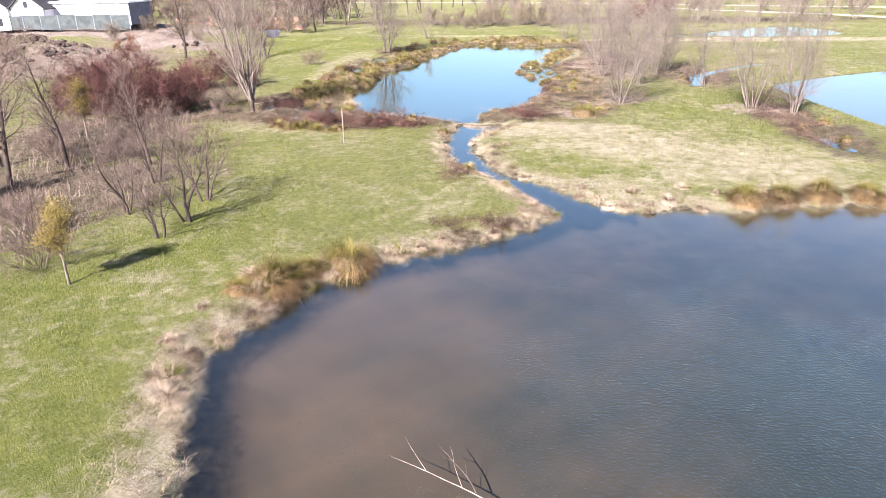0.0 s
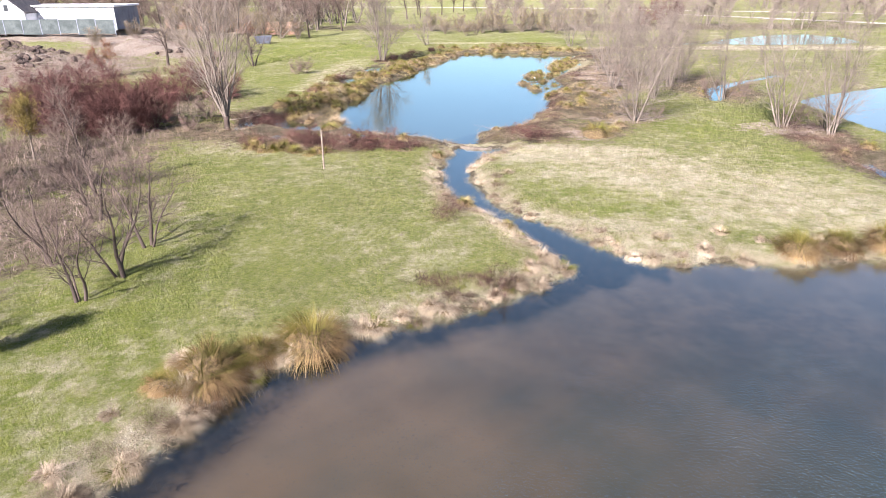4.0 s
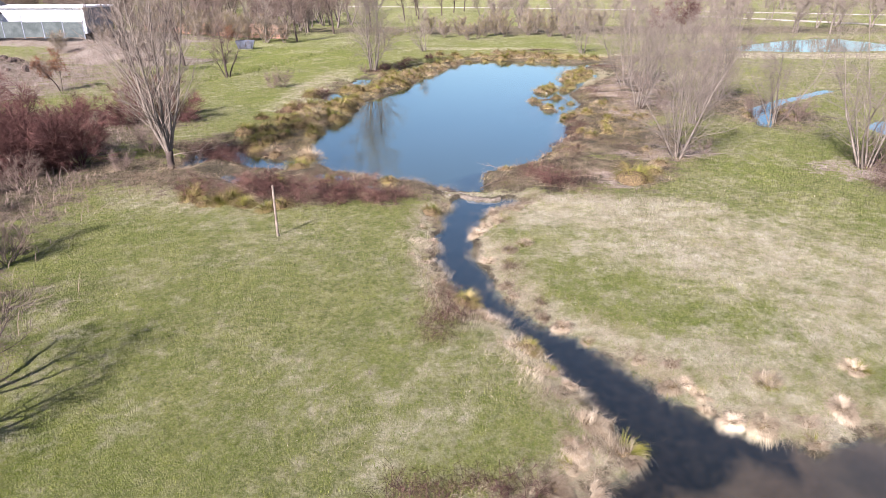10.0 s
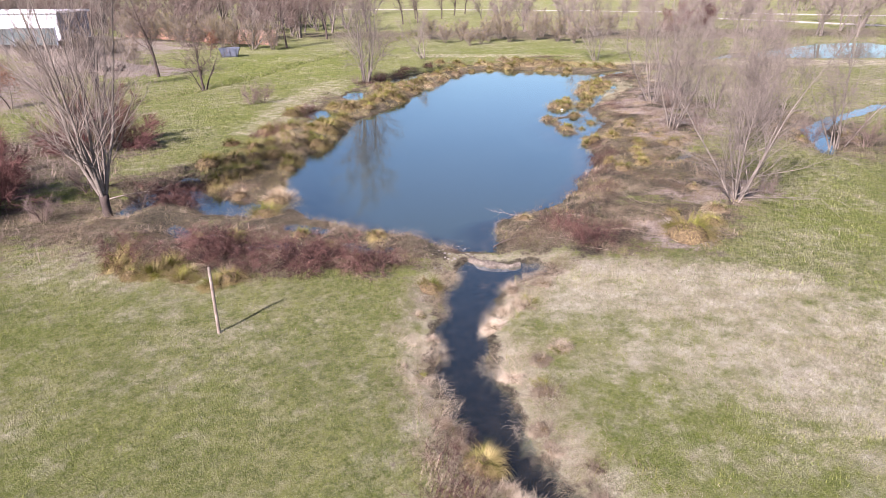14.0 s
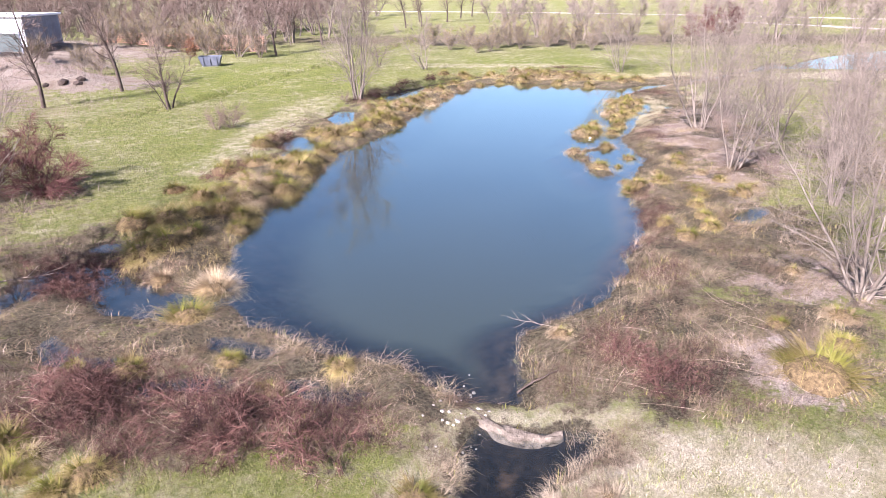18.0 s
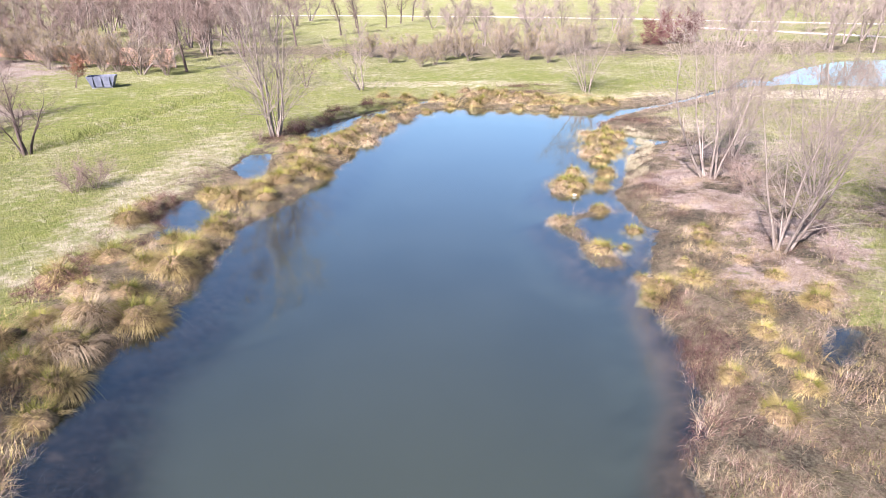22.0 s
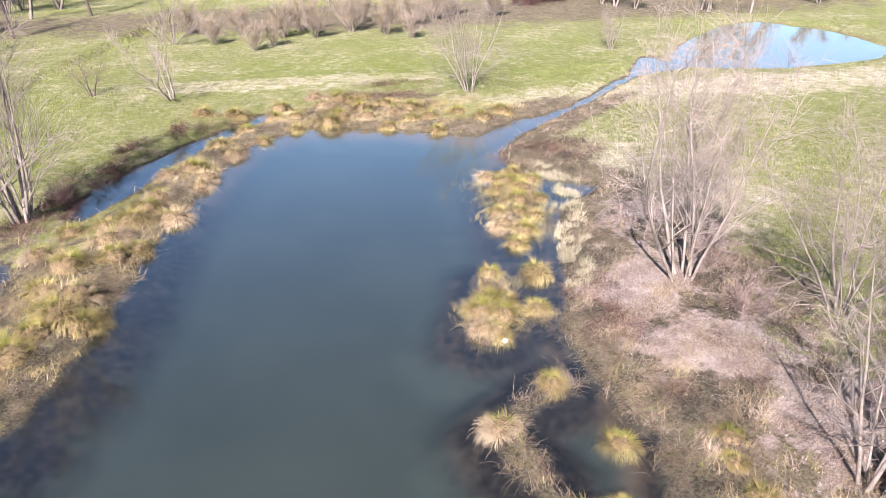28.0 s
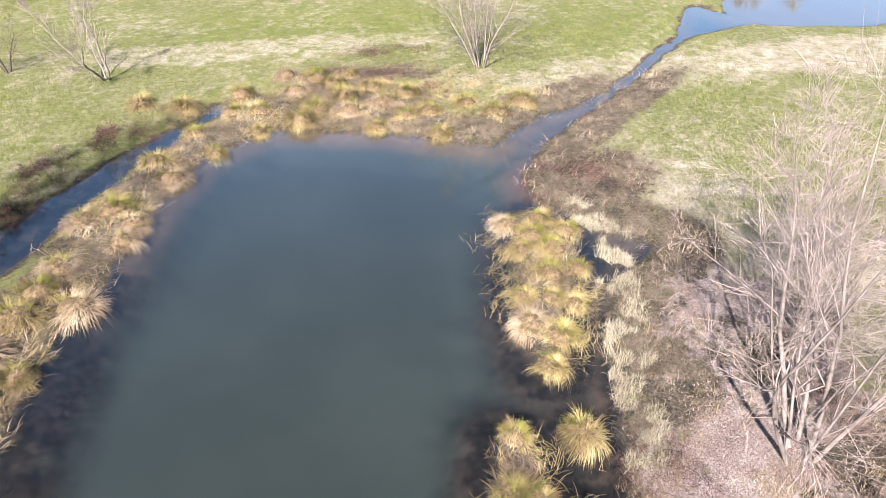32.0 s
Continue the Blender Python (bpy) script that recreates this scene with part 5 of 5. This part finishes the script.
# ---- buildings and fences in the distance ----
def box(bm, x0, x1, y0, y1, z0, z1):
    v = [bm.verts.new(p) for p in ((x0, y0, z0), (x1, y0, z0), (x1, y1, z0), (x0, y1, z0), (x0, y0, z1), (x1, y0, z1), (x1, y1, z1), (x0, y1, z1))]
    for f in ((0, 3, 2, 1), (4, 5, 6, 7), (0, 1, 5, 4), (1, 2, 6, 5), (2, 3, 7, 6), (3, 0, 4, 7)):
        bm.faces.new([v[i] for i in f])
    return bm


def box_part(name, x0, x1, y0, y1, z0, z1, material, parent, label=""):
    return part(name, box(bmesh.new(), x0, x1, y0, y1, z0, z1), material, parent, label)


def make_hall():
    """A long low white hall with a blue-grey end wall; its origin is the corner nearest the ponds."""
    root = tagged(new("white_hall"), "long low white metal-clad hall with a flat roof", "building")
    L, W, H = 15.0, 5.6, 3.1
    for k in range(12):
        x1 = -k * L / 12
        box_part("cladding_panel", x1 - L / 12 + 0.03, x1, -0.1, 0.0, 0.25, H, M_WHITE, root)
    box_part("plinth", -L, 0.0, -0.06, 0.02, 0.0, 0.25, M_GREY, root)
    for k in range(8):
        box_part("end_panel", -0.02, 0.06, k * W / 8 + 0.03, (k + 1) * W / 8, 0.1, H, M_BLUE, root, "blue-grey end cladding")
    box_part("back_wall", -L, -0.05, W, W + 0.15, 0.0, H, M_WHITE, root)
    box_part("far_end_wall", -L - 0.1, -L, 0.0, W, 0.0, H, M_WHITE, root)
    box_part("roof", -L - 0.3, 0.3, -0.35, W + 0.3, H, H + 0.22, M_WHITE, root, "flat pale roof")
    for x in (-9.0,):
        door = box_part("roller_door", x - 1.6, x, -0.16, -0.101, 0.3, 2.5, M_GREY, root, "closed grey roller door")
        for k in range(8):
            box_part("slat", x - 1.55, x - 0.05, -0.18, -0.161, 0.35 + 0.26 * k, 0.56 + 0.26 * k, M_GREY, door)
    return root


hall = make_hall()
hall.matrix_basis = pose(-50.6, 75.0, 1.75, 0, 0, -4)


def make_house():
    root = tagged(new("gabled_house"), "white rendered house with a steep dark gable roof", "house", "white gabled houses")
    box_part("front_wall", -3.5, 3.5, -0.15, 0.15, 0, 4.5, M_WHITE, root)
    box_part("side_wall", 3.3, 3.6, 0.15, 9, 0, 4.5, M_WHITE, root)
    box_part("side_wall", -3.6, -3.3, 0.15, 9, 0, 4.5, M_WHITE, root)
    box_part("back_wall", -3.3, 3.3, 8.8, 9, 0, 4.5, M_WHITE, root)
    bm = bmesh.new()
    v = [bm.verts.new(p) for p in ((-3.5, -0.15, 4.5), (3.5, -0.15, 4.5), (0, -0.15, 7.6), (-3.5, 0.15, 4.5), (3.5, 0.15, 4.5), (0, 0.15, 7.6))]
    for f in ((0, 1, 2), (5, 4, 3), (0, 2, 5, 3), (2, 1, 4, 5), (1, 0, 3, 4)):
        bm.faces.new([v[i] for i in f])
    part("gable", bm, M_WHITE, root)
    for side in (-1, 1):
        bm = bmesh.new()
        pts = [(0, 7.6), (side * 4.1, 4.1)]
        w = []
        for y in (-0.6, 9.4):
            for x, z in pts:
                w += [bm.verts.new((x, y, z)), bm.verts.new((x, y, z + 0.22))]
        for f in ((0, 1, 3, 2), (4, 6, 7, 5), (1, 5, 7, 3), (0, 2, 6, 4), (0, 4, 5, 1), (2, 3, 7, 6)):
            bm.faces.new([w[i] for i in f])
        part("roof_slope", bm, M_ROOF, root, "dark roof slope")
    for x, z0, z1 in ((-1.9, 0.9, 2.4), (1.1, 0.9, 2.4), (-0.4, 4.6, 5.8)):
        win = box_part("window", x - 0.1, x + 0.9, -0.22, -0.151, z0 - 0.1, z1 + 0.1, M_GREY, root, "dark glazed window")
        box_part("pane", x, x + 0.8, -0.24, -0.221, z0, z1, M_GLASS, win)
    return root


house = make_house()
house.matrix_basis = pose(-64.6, 72.6, 1.4, 0, 0, 6)
house.scale = (0.66, 0.66, 0.66)
copy_thing(house, pose(-69.4, 71.8, 1.4, 0, 0, 6))


def make_screen(n, w, h, panel_mat, post_mat, label, part_label, mesh_holes):
    """A run of fence panels between posts, along x."""
    root = tagged(new("site_fence"), label, "fence")
    for k in range(n + 1):
        box_part("fence_post", k * w - 0.05, k * w + 0.05, -0.05, 0.05, 0, h + 0.1, post_mat, root)
    for k in range(n):
        if not mesh_holes:
            box_part("screen_panel", k * w + 0.06, (k + 1) * w - 0.06, -0.02, 0.02, 0.1 + 0.06 * (k % 3), h - 0.08 * (k % 2), panel_mat, root, part_label)
            continue
        bm = bmesh.new()
        for i in range(9):
            z = 0.1 + (h - 0.15) * i / 8
            box(bm, k * w + 0.05, (k + 1) * w - 0.05, -0.008, 0.008, z - 0.045, z + 0.045)
        for i in range(10):
            x = k * w + 0.1 + (w - 0.2) * i / 9
            box(bm, x - 0.04, x + 0.04, -0.018, -0.009, 0.1, h)
        part("net_panel", bm, panel_mat, root, part_label)
    return root


green = make_screen(14, 2.6, 2.1, M_GREEN_NET, M_BLUE, "green windbreak screen fence in front of the hall", "green screen netting", False)
green.matrix_basis = pose(-86.0, 71.4, 1.3, 0, 0, 2)
net = make_screen(13, 1.95, 2.0, M_ORANGE, M_WOOD, "orange plastic barrier net on wooden posts", "orange plastic net", True)
net.matrix_basis = pose(-51, 90.4, 0.2, 0, 0, -17)


def make_skip():
    root = tagged(new("waste_skip"), "dark blue-grey steel skip on the grass", "container")
    bm = bmesh.new()
    v = [bm.verts.new(p) for p in ((-1.0, -0.7, 0.1), (1.0, -0.7, 0.1), (1.0, 0.7, 0.1), (-1.0, 0.7, 0.1), (-1.4, -0.85, 1.2), (1.4, -0.85, 1.2), (1.4, 0.85, 1.2), (-1.4, 0.85, 1.2),
                                   (-1.3, -0.77, 1.2), (1.3, -0.77, 1.2), (1.3, 0.77, 1.2), (-1.3, 0.77, 1.2), (-0.95, -0.63, 0.2), (0.95, -0.63, 0.2), (0.95, 0.63, 0.2), (-0.95, 0.63, 0.2))]
    for f in ((0, 3, 2, 1), (0, 1, 5, 4), (1, 2, 6, 5), (2, 3, 7, 6), (3, 0, 4, 7), (4, 5, 9, 8), (5, 6, 10, 9), (6, 7, 11, 10), (7, 4, 8, 11), (8, 9, 13, 12), (9, 10, 14, 13), (10, 11, 15, 14),
              (11, 8, 12, 15), (12, 13, 14, 15)):
        bm.faces.new([v[i] for i in f])
    part("tub", bm, M_SKIP, root)
    for x in (-0.8, 0.0, 0.8):
        box_part("rib", x - 0.05, x + 0.05, -0.9, -0.84, 0.3, 1.15, M_SKIP, root)
    for y in (-0.6, 0.5):
        box_part("skid", -1.0, 1.0, y, y + 0.1, -0.05, 0.1, M_GREY, root)
    return root


skip = make_skip()
skip.matrix_basis = pose(-28.2, 70.5, 0.3, 0, 0, 15)
skip.scale = (0.8, 0.8, 0.8)
put(beech, -30.4, 70.2, 40, 0.75)
for x, y, s in ((-28.5, 79.5, 1.3), (-37, 82.0, 1.1), (-44, 84.5, 1.1), (-31.5, 80.5, 1.5), (-25.6, 77.5, 1.2), (-40.5, 84, 1.5), (-34, 83, 1.3), (-47.5, 86.5, 1.6), (-42.5, 85.5, 1.5), (-36.0, 84.0, 1.6), (-33.0, 80.5, 1.4), (-46, 82.5, 1.3), (-38.5, 81, 1.2), (-39, 66, 1.0), (-44, 67.5, 1.1), (-35.5, 63, 0.9), (-47.5, 64, 1.0)):
    put(bush_c, x, y, x * 17, s)


# clods and roots on the spoil heap
clod_rng = np.random.default_rng(52)
cv, cf, base = [], [], 0
bm = lump(3, 1.0, 0.7, 1)
one_v, one_f = np.array([v.co[:] for v in bm.verts]), np.array([[v.index for v in f.verts] for f in bm.faces])
bm.free()
cx, cy = clod_rng.uniform(-56, -32, 420), clod_rng.uniform(33, 56, 420)
keep_clod = ground_height(cx, cy) > 0.7
for x, y, z in zip(cx[keep_clod], cy[keep_clod], ground_height(cx, cy)[keep_clod]):
    k, a = clod_rng.uniform(0.12, 0.55), clod_rng.uniform(0, 6.28)
    w = one_v * k * clod_rng.uniform(0.7, 1.3, 3)
    cv.append(np.stack([w[:, 0] * math.cos(a) - w[:, 1] * math.sin(a) + x, w[:, 0] * math.sin(a) + w[:, 1] * math.cos(a) + y, w[:, 2] + z], -1))
    cf.append(one_f + base)
    base += len(one_v)
stuff("spoil_clods", mesh_data("spoil_clods", np.concatenate(cv), None, np.concatenate(cf)), M_CLOD, "dark clods and roots on the spoil heap", "earth")


# ---- paths ----
def make_path(name, pts, width):
    p = np.array(pts, float)
    k = np.linspace(0, len(p) - 1, 40)
    x, y = np.interp(k, np.arange(len(p)), p[:, 0]), np.interp(k, np.arange(len(p)), p[:, 1])
    dx, dy = np.gradient(x), np.gradient(y)
    n = np.hypot(dx, dy)
    ox, oy = -dy / n * width / 2, dx / n * width / 2
    rows = []
    for s in (-1, -0.6, 0.6, 1):
        z = ground_height(x + s * ox, y + s * oy) + (0.06 if abs(s) < 0.9 else -0.02)
        rows.append(np.stack([x + s * ox, y + s * oy, z], -1))
    v = np.stack(rows, 1).reshape(-1, 3)
    q = [(4 * i + j, 4 * i + j + 1, 4 * i + j + 5, 4 * i + j + 4) for i in range(39) for j in range(3)]
    return tagged(part(name, mesh_data(name, v, q, smooth=True), M_GRAVEL), "pale gravel path across the far meadow", "path", kind="structure")


make_path("path_north", [(-90, 200), (-23, 184), (8, 175), (24, 168), (39, 162), (60, 149), (92, 132), (150, 100)], 3.2)
make_path("path_east", [(40, 139), (54, 124), (65, 111), (76, 95), (92, 74), (120, 50)], 3.2)


# ---- far woods ----
def make_woods(name, seed, spots, label, twig_mat):
    """Many bare trees, each a few limbs and twigs, in one mesh."""
    g = np.random.default_rng(seed)
    limb_v, limb_r, twig_l = [], [], []
    for x, y, h in spots:
        stem, bough, br, tw = tree_lines(g, h, int(g.integers(1, 4)), 0.35, (9, 5, 6), 0.75, 0.17 * h, 0.018 * h, 0.18, 0.05, 0.0, 0.42)
        o = np.array((x, y, 0.2))
        for lines, r in (stem, bough, br):
            pick = lines[:, [0, lines.shape[1] // 2, -1]] + o
            limb_v.append(pick)
            limb_r.append(r[:, [0, r.shape[1] // 2, -1]])
        twig_l.append(tw[0] + o)
    lines, tw = np.concatenate(limb_v), np.concatenate(twig_l)
    stuff(name, tube_mesh(name, lines, np.concatenate(limb_r) * 1.2, 3), M_BARK, label, "woods")
    stuff(name + "_twigs", twig_mesh(name, g, tw, 0.034), twig_mat, label, "woods")


wood_rng = np.random.default_rng(3)
spots = []
for k in range(150):
    x = wood_rng.uniform(-125, -24)
    y = wood_rng.uniform(104, 165) + max(0, -x - 60) * 0.1
    spots.append((x, y, wood_rng.uniform(7, 11)))
for k in range(34):
    spots.append((wood_rng.uniform(-62, -26), wood_rng.uniform(86, 104), wood_rng.uniform(4, 7.5)))
make_woods("bare_woodland", 41, spots, "bare brown winter woodland in the distance", M_TWIG_BROWN)
spots = []
for k in range(90):
    spots.append((wood_rng.uniform(34, 120), wood_rng.uniform(92, 200), wood_rng.uniform(4.5, 9)))
for k in range(46):
    spots.append((wood_rng.uniform(52, 90), wood_rng.uniform(44, 76), wood_rng.uniform(4, 7)) if k % 3 == 0 else (wood_rng.uniform(-4, 40), wood_rng.uniform(98, 150), wood_rng.uniform(4, 7)))
make_woods("scattered_far_trees", 42, spots, "scattered bare grey trees in the distance", M_TWIG)
